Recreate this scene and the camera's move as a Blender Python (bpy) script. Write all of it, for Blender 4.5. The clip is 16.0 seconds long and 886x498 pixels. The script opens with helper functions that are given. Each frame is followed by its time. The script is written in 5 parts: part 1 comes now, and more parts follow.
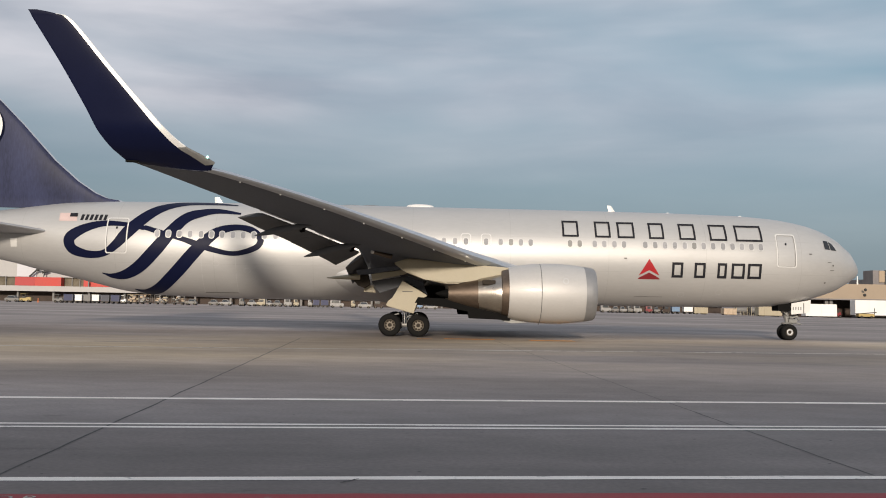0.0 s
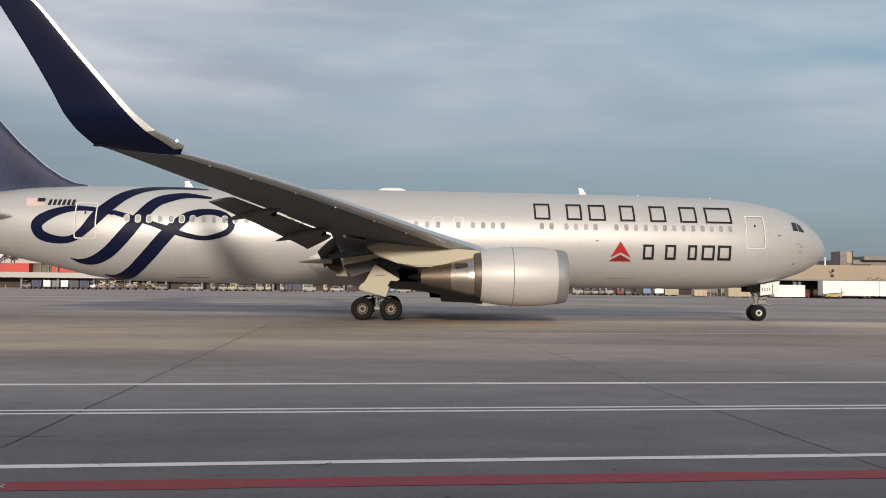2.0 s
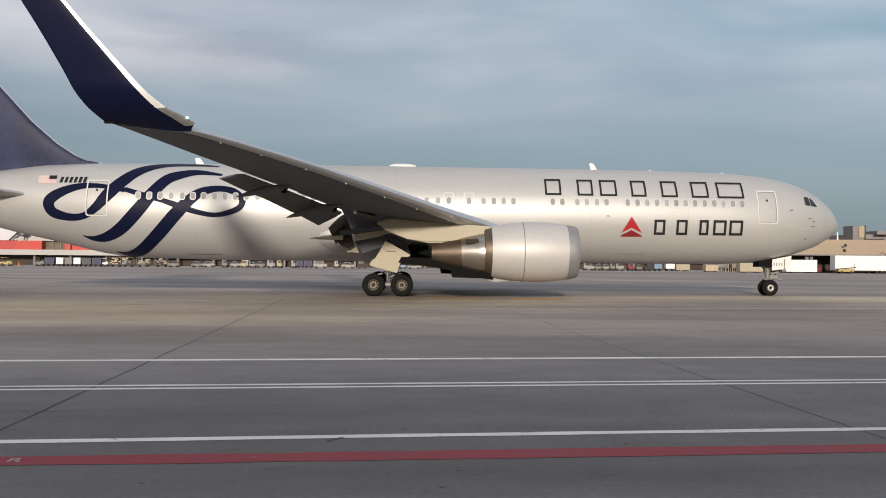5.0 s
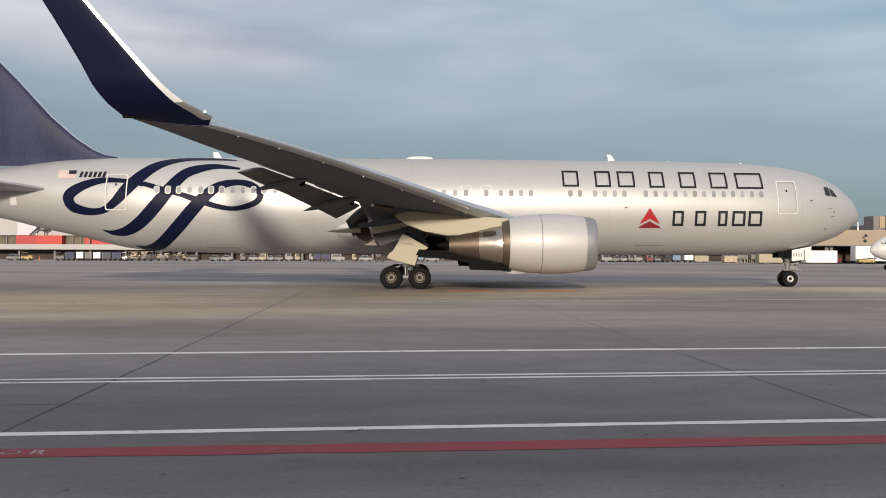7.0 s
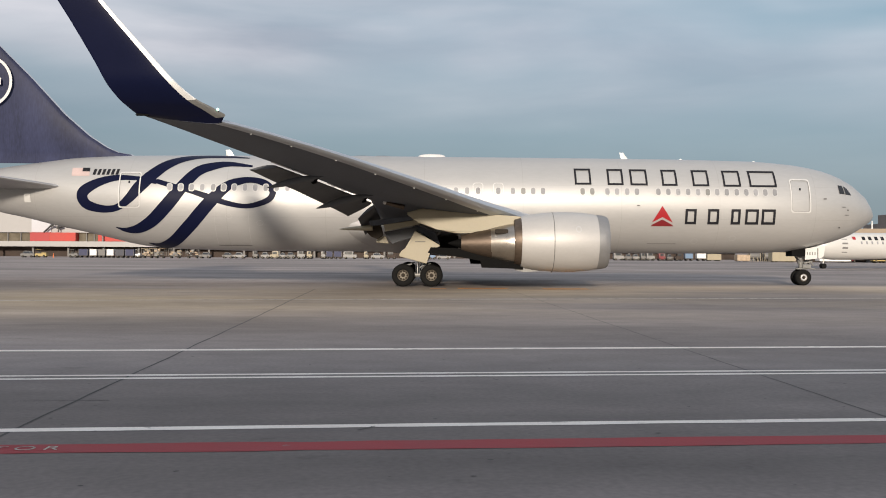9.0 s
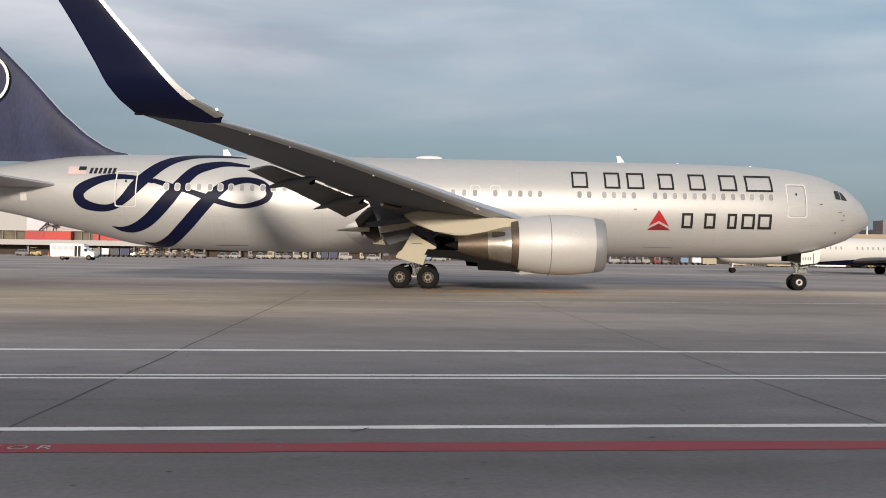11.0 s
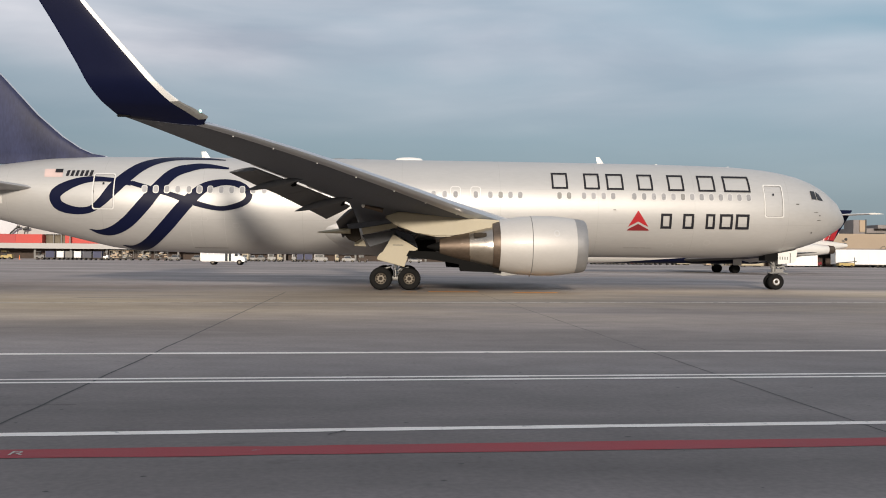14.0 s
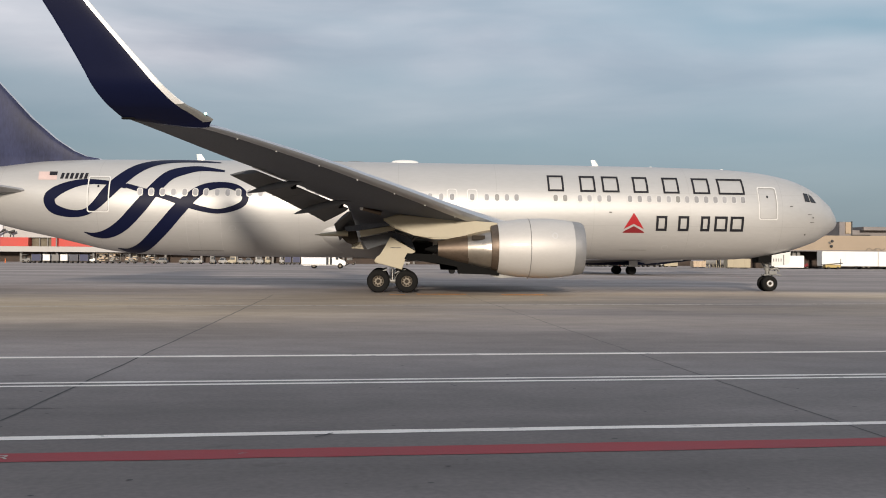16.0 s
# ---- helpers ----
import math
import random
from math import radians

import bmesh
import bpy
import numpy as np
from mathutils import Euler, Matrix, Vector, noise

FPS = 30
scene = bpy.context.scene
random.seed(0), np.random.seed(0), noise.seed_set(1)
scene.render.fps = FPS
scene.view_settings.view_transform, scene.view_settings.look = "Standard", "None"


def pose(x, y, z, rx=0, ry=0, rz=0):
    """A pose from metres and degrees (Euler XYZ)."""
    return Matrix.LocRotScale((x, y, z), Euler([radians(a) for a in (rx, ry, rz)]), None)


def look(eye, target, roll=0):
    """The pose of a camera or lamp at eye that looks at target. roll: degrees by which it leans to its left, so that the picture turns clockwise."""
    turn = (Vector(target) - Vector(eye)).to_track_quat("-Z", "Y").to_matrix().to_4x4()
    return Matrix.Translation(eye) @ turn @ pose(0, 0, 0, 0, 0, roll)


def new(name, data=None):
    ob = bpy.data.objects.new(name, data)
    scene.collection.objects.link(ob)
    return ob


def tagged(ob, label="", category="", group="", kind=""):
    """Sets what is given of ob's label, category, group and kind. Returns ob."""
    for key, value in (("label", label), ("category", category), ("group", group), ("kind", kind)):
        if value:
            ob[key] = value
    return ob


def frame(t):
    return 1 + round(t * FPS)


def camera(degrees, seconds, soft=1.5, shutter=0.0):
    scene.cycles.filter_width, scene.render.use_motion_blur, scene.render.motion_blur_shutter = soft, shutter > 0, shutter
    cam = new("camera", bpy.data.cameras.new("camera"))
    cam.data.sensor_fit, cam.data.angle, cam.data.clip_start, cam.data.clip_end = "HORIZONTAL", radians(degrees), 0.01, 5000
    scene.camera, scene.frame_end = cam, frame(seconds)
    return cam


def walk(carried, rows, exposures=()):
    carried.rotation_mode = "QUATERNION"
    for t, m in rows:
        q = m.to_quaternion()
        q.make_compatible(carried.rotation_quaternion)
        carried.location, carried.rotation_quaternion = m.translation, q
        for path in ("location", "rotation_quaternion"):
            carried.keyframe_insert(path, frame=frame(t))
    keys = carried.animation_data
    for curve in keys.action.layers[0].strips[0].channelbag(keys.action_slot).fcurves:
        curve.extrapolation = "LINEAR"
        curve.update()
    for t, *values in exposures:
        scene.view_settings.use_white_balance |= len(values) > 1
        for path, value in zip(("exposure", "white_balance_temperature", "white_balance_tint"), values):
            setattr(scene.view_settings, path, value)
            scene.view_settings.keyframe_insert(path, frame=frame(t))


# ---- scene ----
cam = camera(48.94, 16.0, soft=1.0)


def aim(x, y, z, yaw, pitch, roll):
    """A camera pose from its place, its heading, its tilt and its lean, in degrees."""
    a, b = radians(yaw), radians(pitch)
    way = Vector((-math.sin(a) * math.cos(b), math.cos(a) * math.cos(b), math.sin(b)))
    eye = Vector((x, y, z))
    return look(eye, eye + 50 * way, roll)


PATH = [
    (0, -21.768, -57.740, 1.934, -1.156, 3.071, 1.042),
    (0.5, -21.770, -57.737, 1.935, -1.409, 2.838, 0.864),
    (1, -21.769, -57.735, 1.935, -1.745, 2.570, 0.672),
    (1.5, -21.767, -57.734, 1.935, -2.030, 2.332, 0.499),
    (2, -21.764, -57.735, 1.936, -2.799, 2.114, 0.649),
    (2.5, -21.761, -57.736, 1.935, -3.466, 1.876, 0.934),
    (3, -21.760, -57.737, 1.934, -3.463, 1.595, 0.511),
    (3.5, -21.759, -57.737, 1.933, -2.647, 1.413, 0.897),
    (4, -21.760, -57.735, 1.932, -2.717, 1.096, 0.307),
    (6.5, -21.773, -57.726, 1.918, -1.345, 0.405, 0.890),
    (7, -21.774, -57.725, 1.917, -1.161, 0.260, 0.175),
    (7.5, -21.774, -57.725, 1.916, -0.957, 0.200, -0.083),
    (8, -21.774, -57.725, 1.915, -0.765, 0.158, 0.022),
    (8.5, -21.776, -57.725, 1.915, -0.598, 0.154, 0.087),
    (9, -21.778, -57.724, 1.916, -0.466, 0.132, 0.293),
    (11.5, -21.775, -57.722, 1.921, -0.815, 0.262, 0.887),
    (12, -21.775, -57.723, 1.922, -1.096, 0.271, 0.840),
    (12.5, -21.777, -57.722, 1.921, -1.429, 0.305, 0.806),
    (13, -21.780, -57.720, 1.921, -1.734, 0.270, 0.334),
    (13.5, -21.780, -57.717, 1.921, -1.957, 0.320, 0.590),
    (14, -21.779, -57.715, 1.921, -2.162, 0.337, 0.498),
    (14.5, -21.777, -57.717, 1.920, -2.346, 0.363, 0.534),
    (15, -21.775, -57.718, 1.920, -2.559, 0.395, 0.484),
    (15.5, -21.771, -57.720, 1.920, -2.739, 0.428, 0.533),
    (16, -21.766, -57.722, 1.919, -2.856, 0.488, 0.393),
]
walk(cam, [(t, aim(*rest)) for t, *rest in PATH], [(0, -0.09), (4.2, -0.07), (7, 0.0), (16, 0.02)])

# ---- sky, sun ----
SUN_AZ, SUN_EL = -4.0, 13.5     # degrees to the right of straight behind the viewer, and above the horizon
sky_world = bpy.data.worlds.new("sky")
scene.world = sky_world
sky_world.use_nodes = True
wt = sky_world.node_tree
wt.nodes.clear()


def wnode(kind, **kw):
    n = wt.nodes.new(kind)
    for k, v in kw.items():
        n.inputs[k].default_value = v
    return n


w_out = wt.nodes.new("ShaderNodeOutputWorld")
w_bg = wt.nodes.new("ShaderNodeBackground")
w_sky = wt.nodes.new("ShaderNodeTexSky")
w_sky.sky_type, w_sky.sun_disc = "NISHITA", False
w_sky.sun_elevation = radians(SUN_EL)
w_sky.sun_rotation = radians(180 - SUN_AZ)
w_sky.air_density, w_sky.dust_density, w_sky.ozone_density = 1.0, 2.0, 2.0
w_bg.inputs["Strength"].default_value = 0.1
w_co = wt.nodes.new("ShaderNodeTexCoord")
w_map = wt.nodes.new("ShaderNodeMapping")
w_map.inputs["Scale"].default_value = (1.3, 1.3, 6.5)
w_map.inputs["Rotation"].default_value = (0.0, 0.07, 0.0)
w_map.inputs["Location"].default_value = (0.35, 0.0, 0.9)
w_n1 = wnode("ShaderNodeTexNoise", Scale=1.2, Detail=4.0, Roughness=0.45, Distortion=0.2)
w_r1 = wt.nodes.new("ShaderNodeValToRGB")
w_r1.color_ramp.elements[0].position, w_r1.color_ramp.elements[1].position = 0.31, 0.56
w_n2 = wnode("ShaderNodeTexNoise", Scale=2.6, Detail=6.0, Roughness=0.5, Distortion=0.3)
w_r2 = wt.nodes.new("ShaderNodeValToRGB")
w_r2.color_ramp.elements[0].color, w_r2.color_ramp.elements[1].color = (3.8, 4.2, 4.95, 1), (6.9, 6.95, 7.5, 1)
w_r2.color_ramp.elements[0].position, w_r2.color_ramp.elements[1].position = 0.3, 0.72
w_tint = wt.nodes.new("ShaderNodeMix")
w_tint.data_type = "RGBA"
w_tint.inputs[0].default_value = 0.75
w_tint.inputs[7].default_value = (2.70, 3.75, 4.45, 1)      # thin high haze over the clear parts
w_mix = wt.nodes.new("ShaderNodeMix")
w_mix.data_type = "RGBA"
wl = wt.links.new
wl(w_co.outputs["Generated"], w_map.inputs["Vector"])
wl(w_map.outputs["Vector"], w_n1.inputs["Vector"])
wl(w_map.outputs["Vector"], w_n2.inputs["Vector"])
wl(w_n1.outputs["Fac"], w_r1.inputs["Fac"])
wl(w_n2.outputs["Fac"], w_r2.inputs["Fac"])
wl(w_sky.outputs["Color"], w_tint.inputs[6])
w_up = wt.nodes.new("ShaderNodeSeparateXYZ")
wl(w_co.outputs["Generated"], w_up.inputs[0])
w_lift = wt.nodes.new("ShaderNodeMapRange")              # the cloud sheet thins out towards the horizon
w_lift.inputs["From Min"].default_value, w_lift.inputs["From Max"].default_value = 0.115, 0.195
w_lift.inputs["To Min"].default_value, w_lift.inputs["To Max"].default_value = 0.18, 1.0
wl(w_up.outputs["Z"], w_lift.inputs["Value"])
w_sheet = wt.nodes.new("ShaderNodeMath")
w_sheet.operation = "MULTIPLY"
wl(w_r1.outputs["Color"], w_sheet.inputs[0])
wl(w_lift.outputs["Result"], w_sheet.inputs[1])
wl(w_sheet.outputs[0], w_mix.inputs[0])
wl(w_tint.outputs[2], w_mix.inputs[6])
wl(w_r2.outputs["Color"], w_mix.inputs[7])
w_sep = wt.nodes.new("ShaderNodeSeparateXYZ")
wl(w_co.outputs["Generated"], w_sep.inputs[0])
w_grad = wt.nodes.new("ShaderNodeMapRange")
w_grad.inputs["From Min"].default_value, w_grad.inputs["From Max"].default_value = -0.45, 0.5
w_grad.inputs["To Min"].default_value, w_grad.inputs["To Max"].default_value = 0.92, 1.12
wl(w_sep.outputs["X"], w_grad.inputs["Value"])
w_scale = wt.nodes.new("ShaderNodeVectorMath")
w_scale.operation = "SCALE"
wl(w_mix.outputs[2], w_scale.inputs[0])
w_low = wt.nodes.new("ShaderNodeMapRange")
w_low.inputs["From Min"].default_value, w_low.inputs["From Max"].default_value = 0.0, 0.22
w_low.inputs["To Min"].default_value, w_low.inputs["To Max"].default_value = 0.70, 1.10
wl(w_sep.outputs["Z"], w_low.inputs["Value"])
w_both = wt.nodes.new("ShaderNodeMath")
w_both.operation = "MULTIPLY"
wl(w_grad.outputs["Result"], w_both.inputs[0])
wl(w_low.outputs["Result"], w_both.inputs[1])
wl(w_both.outputs[0], w_scale.inputs["Scale"])
wl(w_scale.outputs[0], w_bg.inputs["Color"])
wl(w_bg.outputs["Background"], w_out.inputs["Surface"])

sun_data = bpy.data.lights.new("sun", "SUN")
sun_data.energy, sun_data.angle, sun_data.color = 4.4, radians(4.2), (1.0, 0.87, 0.72)
sun = new("sun", sun_data)
_a, _e = radians(SUN_AZ), radians(SUN_EL)
SUN_AT = Vector((math.sin(_a) * math.cos(_e), -math.cos(_a) * math.cos(_e), math.sin(_e)))
sun.matrix_world = look(SUN_AT * 200, (0, 0, 0))


# ---- materials ----
def material(name, base, rough=0.5, metal=0.0, vary=0.12, scale=3.0, fine=40.0, bump=0.0, stretch=(1, 1, 1), coat=0.0, rvary=0.1, glow=None, random_tint=0.0, spec=0.5):
    """A procedural surface: broad stains, fine grain, uneven gloss and a little relief."""
    m = bpy.data.materials.new(name)
    m.use_nodes = True
    nt = m.node_tree
    b = nt.nodes["Principled BSDF"]
    b.inputs["Roughness"].default_value, b.inputs["Metallic"].default_value = rough, metal
    b.inputs["Coat Weight"].default_value = coat
    b.inputs["Coat Roughness"].default_value = 0.12
    b.inputs["Specular IOR Level"].default_value = spec
    co = nt.nodes.new("ShaderNodeTexCoord")
    mp = nt.nodes.new("ShaderNodeMapping")
    mp.inputs["Scale"].default_value = stretch
    nt.links.new(co.outputs["Object"], mp.inputs["Vector"])
    n1, n2 = nt.nodes.new("ShaderNodeTexNoise"), nt.nodes.new("ShaderNodeTexNoise")
    n1.inputs["Scale"].default_value, n1.inputs["Detail"].default_value = scale, 4
    n2.inputs["Scale"].default_value, n2.inputs["Detail"].default_value = fine, 3
    for n in (n1, n2):
        nt.links.new(mp.outputs["Vector"], n.inputs["Vector"])
    mixf = nt.nodes.new("ShaderNodeMath")
    mixf.operation = "MULTIPLY_ADD"
    mixf.inputs[1].default_value = 0.65
    scaled = nt.nodes.new("ShaderNodeMath")
    scaled.operation = "MULTIPLY"
    scaled.inputs[1].default_value = 0.35
    nt.links.new(n2.outputs["Fac"], scaled.inputs[0])
    nt.links.new(n1.outputs["Fac"], mixf.inputs[0])
    nt.links.new(scaled.outputs[0], mixf.inputs[2])
    ramp = nt.nodes.new("ShaderNodeValToRGB")
    ramp.color_ramp.elements[0].position, ramp.color_ramp.elements[1].position = 0.3, 0.7
    ramp.color_ramp.elements[0].color = (*[c * (1 - vary) for c in base], 1)
    ramp.color_ramp.elements[1].color = (*[min(1, c * (1 + vary)) for c in base], 1)
    nt.links.new(mixf.outputs[0], ramp.inputs["Fac"])
    colour = ramp.outputs["Color"]
    if random_tint:
        info = nt.nodes.new("ShaderNodeObjectInfo")
        hsv = nt.nodes.new("ShaderNodeHueSaturation")
        mr = nt.nodes.new("ShaderNodeMapRange")
        mr.inputs["To Min"].default_value, mr.inputs["To Max"].default_value = 1 - random_tint, 1 + random_tint
        nt.links.new(info.outputs["Random"], mr.inputs["Value"])
        nt.links.new(mr.outputs["Result"], hsv.inputs["Value"])
        nt.links.new(colour, hsv.inputs["Color"])
        colour = hsv.outputs["Color"]
    nt.links.new(colour, b.inputs["Base Color"])
    rr = nt.nodes.new("ShaderNodeMapRange")
    rr.inputs["To Min"].default_value, rr.inputs["To Max"].default_value = max(0.03, rough - rvary), min(1, rough + rvary)
    nt.links.new(n1.outputs["Fac"], rr.inputs["Value"])
    nt.links.new(rr.outputs["Result"], b.inputs["Roughness"])
    if bump:
        bp = nt.nodes.new("ShaderNodeBump")
        bp.inputs["Strength"].default_value, bp.inputs["Distance"].default_value = bump, 0.01
        nt.links.new(n2.outputs["Fac"], bp.inputs["Height"])
        nt.links.new(bp.outputs["Normal"], b.inputs["Normal"])
    if glow:
        b.inputs["Emission Color"].default_value = (*glow[:3], 1)
        b.inputs["Emission Strength"].default_value = glow[3]
    return m


def hull_paint():
    """Silver-white mica paint with faint panel joints, rivet bands and dirt that runs aft."""
    m = material("hull_paint", (0.428, 0.426, 0.424), 0.47, 0.35, 0.06, 0.5, 9.0, 0.0, (0.25, 1, 1), 0.12, 0.06)
    nt = m.node_tree
    b = nt.nodes["Principled BSDF"]
    co = nt.nodes.new("ShaderNodeTexCoord")
    sep = nt.nodes.new("ShaderNodeSeparateXYZ")
    nt.links.new(co.outputs["Object"], sep.inputs[0])

    def joints(axis, pitch, width):
        md = nt.nodes.new("ShaderNodeMath")
        md.operation = "PINGPONG"
        md.inputs[1].default_value = pitch / 2
        nt.links.new(sep.outputs[axis], md.inputs[0])
        lt = nt.nodes.new("ShaderNodeMath")
        lt.operation = "LESS_THAN"
        lt.inputs[1].default_value = width
        nt.links.new(md.outputs[0], lt.inputs[0])
        return lt.outputs[0]

    mx = nt.nodes.new("ShaderNodeMath")
    mx.operation = "MAXIMUM"
    nt.links.new(joints("X", 5.6, 0.012), mx.inputs[0])
    nt.links.new(joints("Z", 1.9, 0.008), mx.inputs[1])
    mix = nt.nodes.new("ShaderNodeMix")
    mix.data_type = "RGBA"
    old = b.inputs["Base Color"].links[0].from_socket
    fac = nt.nodes.new("ShaderNodeMath")
    fac.operation = "MULTIPLY"
    fac.inputs[1].default_value = 0.22
    nt.links.new(mx.outputs[0], fac.inputs[0])
    nt.links.new(fac.outputs[0], mix.inputs[0])
    nt.links.new(old, mix.inputs[6])
    mix.inputs[7].default_value = (0.2, 0.19, 0.18, 1)
    nt.links.new(mix.outputs[2], b.inputs["Base Color"])
    return m


def concrete(name):
    """Worn apron concrete: broad tone changes, a darker band along the near lanes, speckle and blotches."""
    m = bpy.data.materials.new(name)
    m.use_nodes = True
    nt = m.node_tree
    b = nt.nodes["Principled BSDF"]
    co = nt.nodes.new("ShaderNodeTexCoord")

    def noise_of(scale, detail, stretch, lo, hi, dark, light):
        mp = nt.nodes.new("ShaderNodeMapping")
        mp.inputs["Scale"].default_value = stretch
        mp.inputs["Rotation"].default_value = (0, 0, radians(-4.5))
        n = nt.nodes.new("ShaderNodeTexNoise")
        n.inputs["Scale"].default_value, n.inputs["Detail"].default_value = scale, detail
        r = nt.nodes.new("ShaderNodeMapRange")
        r.inputs["From Min"].default_value, r.inputs["From Max"].default_value = lo, hi
        r.inputs["To Min"].default_value, r.inputs["To Max"].default_value = dark, light
        nt.links.new(co.outputs["Object"], mp.inputs["Vector"])
        nt.links.new(mp.outputs["Vector"], n.inputs["Vector"])
        nt.links.new(n.outputs["Fac"], r.inputs["Value"])
        return r.outputs["Result"], n.outputs["Fac"]

    parts = [noise_of(0.13, 5, (0.24, 1, 1), 0.32, 0.68, 0.64, 1.17)[0], noise_of(0.7, 5, (0.6, 1, 1), 0.3, 0.7, 0.90, 1.08)[0],
             noise_of(0.06, 3, (0.5, 1, 1), 0.35, 0.65, 0.78, 1.14)[0], noise_of(14, 4, (1, 1, 1), 0.3, 0.7, 0.88, 1.10)[0],
             noise_of(1.6, 6, (0.6, 1, 1), 0.3, 0.7, 0.91, 1.08)[0]]
    spots, raw = noise_of(3.0, 2, (0.6, 1, 1), 0.2, 0.33, 0.78, 1.0)
    parts.append(spots)
    total = parts[0]
    for p in parts[1:]:
        mul = nt.nodes.new("ShaderNodeMath")
        mul.operation = "MULTIPLY"
        nt.links.new(total, mul.inputs[0])
        nt.links.new(p, mul.inputs[1])
        total = mul.outputs[0]
    # a darker band along the lane that runs past the painted lines
    sep = nt.nodes.new("ShaderNodeSeparateXYZ")
    nt.links.new(co.outputs["Object"], sep.inputs[0])
    lane = nt.nodes.new("ShaderNodeMath")
    lane.operation = "MULTIPLY_ADD"
    lane.inputs[1].default_value = -0.088
    nt.links.new(sep.outputs["X"], lane.inputs[0])
    nt.links.new(sep.outputs["Y"], lane.inputs[2])
    off = nt.nodes.new("ShaderNodeMath")
    off.operation = "ADD"
    off.inputs[1].default_value = 43.6
    nt.links.new(lane.outputs[0], off.inputs[0])
    away = nt.nodes.new("ShaderNodeMath")
    away.operation = "ABSOLUTE"
    nt.links.new(off.outputs[0], away.inputs[0])
    band = nt.nodes.new("ShaderNodeMapRange")
    band.interpolation_type = "SMOOTHSTEP"
    band.inputs["From Min"].default_value, band.inputs["From Max"].default_value = 0.8, 7.5
    band.inputs["To Min"].default_value, band.inputs["To Max"].default_value = 0.76, 1.0
    nt.links.new(away.outputs[0], band.inputs["Value"])
    mul = nt.nodes.new("ShaderNodeMath")
    mul.operation = "MULTIPLY"
    nt.links.new(total, mul.inputs[0])
    nt.links.new(band.outputs["Result"], mul.inputs[1])
    total = mul.outputs[0]
    scale = nt.nodes.new("ShaderNodeVectorMath")
    scale.operation = "SCALE"
    # warm sunlight painted in as tan patches over the cool grey, strongest mid-apron
    drift, _ = noise_of(0.09, 4, (0.35, 1, 1), 0.33, 0.60, 0.0, 1.0)
    mid = nt.nodes.new("ShaderNodeMath")
    mid.operation = "ADD"
    mid.inputs[1].default_value = 15.0
    nt.links.new(lane.outputs[0], mid.inputs[0])
    reach = nt.nodes.new("ShaderNodeMath")
    reach.operation = "ABSOLUTE"
    nt.links.new(mid.outputs[0], reach.inputs[0])
    taxi = nt.nodes.new("ShaderNodeMapRange")
    taxi.interpolation_type = "SMOOTHSTEP"
    taxi.inputs["From Min"].default_value, taxi.inputs["From Max"].default_value = 3.0, 20.0
    taxi.inputs["To Min"].default_value, taxi.inputs["To Max"].default_value = 1.0, 0.0
    nt.links.new(reach.outputs[0], taxi.inputs["Value"])
    sun_warmth = nt.nodes.new("ShaderNodeMath")
    sun_warmth.operation = "MULTIPLY"
    nt.links.new(drift, sun_warmth.inputs[0])
    nt.links.new(taxi.outputs["Result"], sun_warmth.inputs[1])
    # cool base tone, then the tan that carries the painted sunlight
    tone = nt.nodes.new("ShaderNodeMix")
    tone.data_type = "RGBA"
    tone.inputs[6].default_value = (0.312, 0.270, 0.254, 1)
    tone.inputs[7].default_value = (0.440, 0.352, 0.246, 1)
    nt.links.new(sun_warmth.outputs[0], tone.inputs[0])
    nt.links.new(tone.outputs[2], scale.inputs[0])
    nt.links.new(total, scale.inputs["Scale"])
    nt.links.new(scale.outputs[0], b.inputs["Base Color"])
    b.inputs["Roughness"].default_value = 0.78
    b.inputs["Specular IOR Level"].default_value = 0.35
    _, grain = noise_of(30, 4, (1, 1, 1), 0, 1, 0, 1)
    bp = nt.nodes.new("ShaderNodeBump")
    bp.inputs["Strength"].default_value, bp.inputs["Distance"].default_value = 0.18, 0.006
    nt.links.new(grain, bp.inputs["Height"])
    nt.links.new(bp.outputs["Normal"], b.inputs["Normal"])
    return m


def worn_paint(name, base, lost):
    """Road paint, rubbed through to the concrete in flakes."""
    m = material(name, base, 0.7, 0, 0.15, 1.2, 25, 0.2)
    nt = m.node_tree
    b = nt.nodes["Principled BSDF"]
    co = nt.nodes.new("ShaderNodeTexCoord")
    n = nt.nodes.new("ShaderNodeTexNoise")
    n.inputs["Scale"].default_value, n.inputs["Detail"].default_value, n.inputs["Roughness"].default_value = 2.6, 8, 0.7
    r = nt.nodes.new("ShaderNodeValToRGB")
    r.color_ramp.elements[0].position, r.color_ramp.elements[1].position = lost, lost + 0.1
    mix = nt.nodes.new("ShaderNodeMix")
    mix.data_type = "RGBA"
    mix.inputs[6].default_value = (0.19, 0.18, 0.175, 1)
    old = b.inputs["Base Color"].links[0].from_socket
    nt.links.new(co.outputs["Object"], n.inputs["Vector"])
    nt.links.new(n.outputs["Fac"], r.inputs["Fac"])
    nt.links.new(r.outputs["Color"], mix.inputs[0])
    nt.links.new(old, mix.inputs[7])
    nt.links.new(mix.outputs[2], b.inputs["Base Color"])
    return m


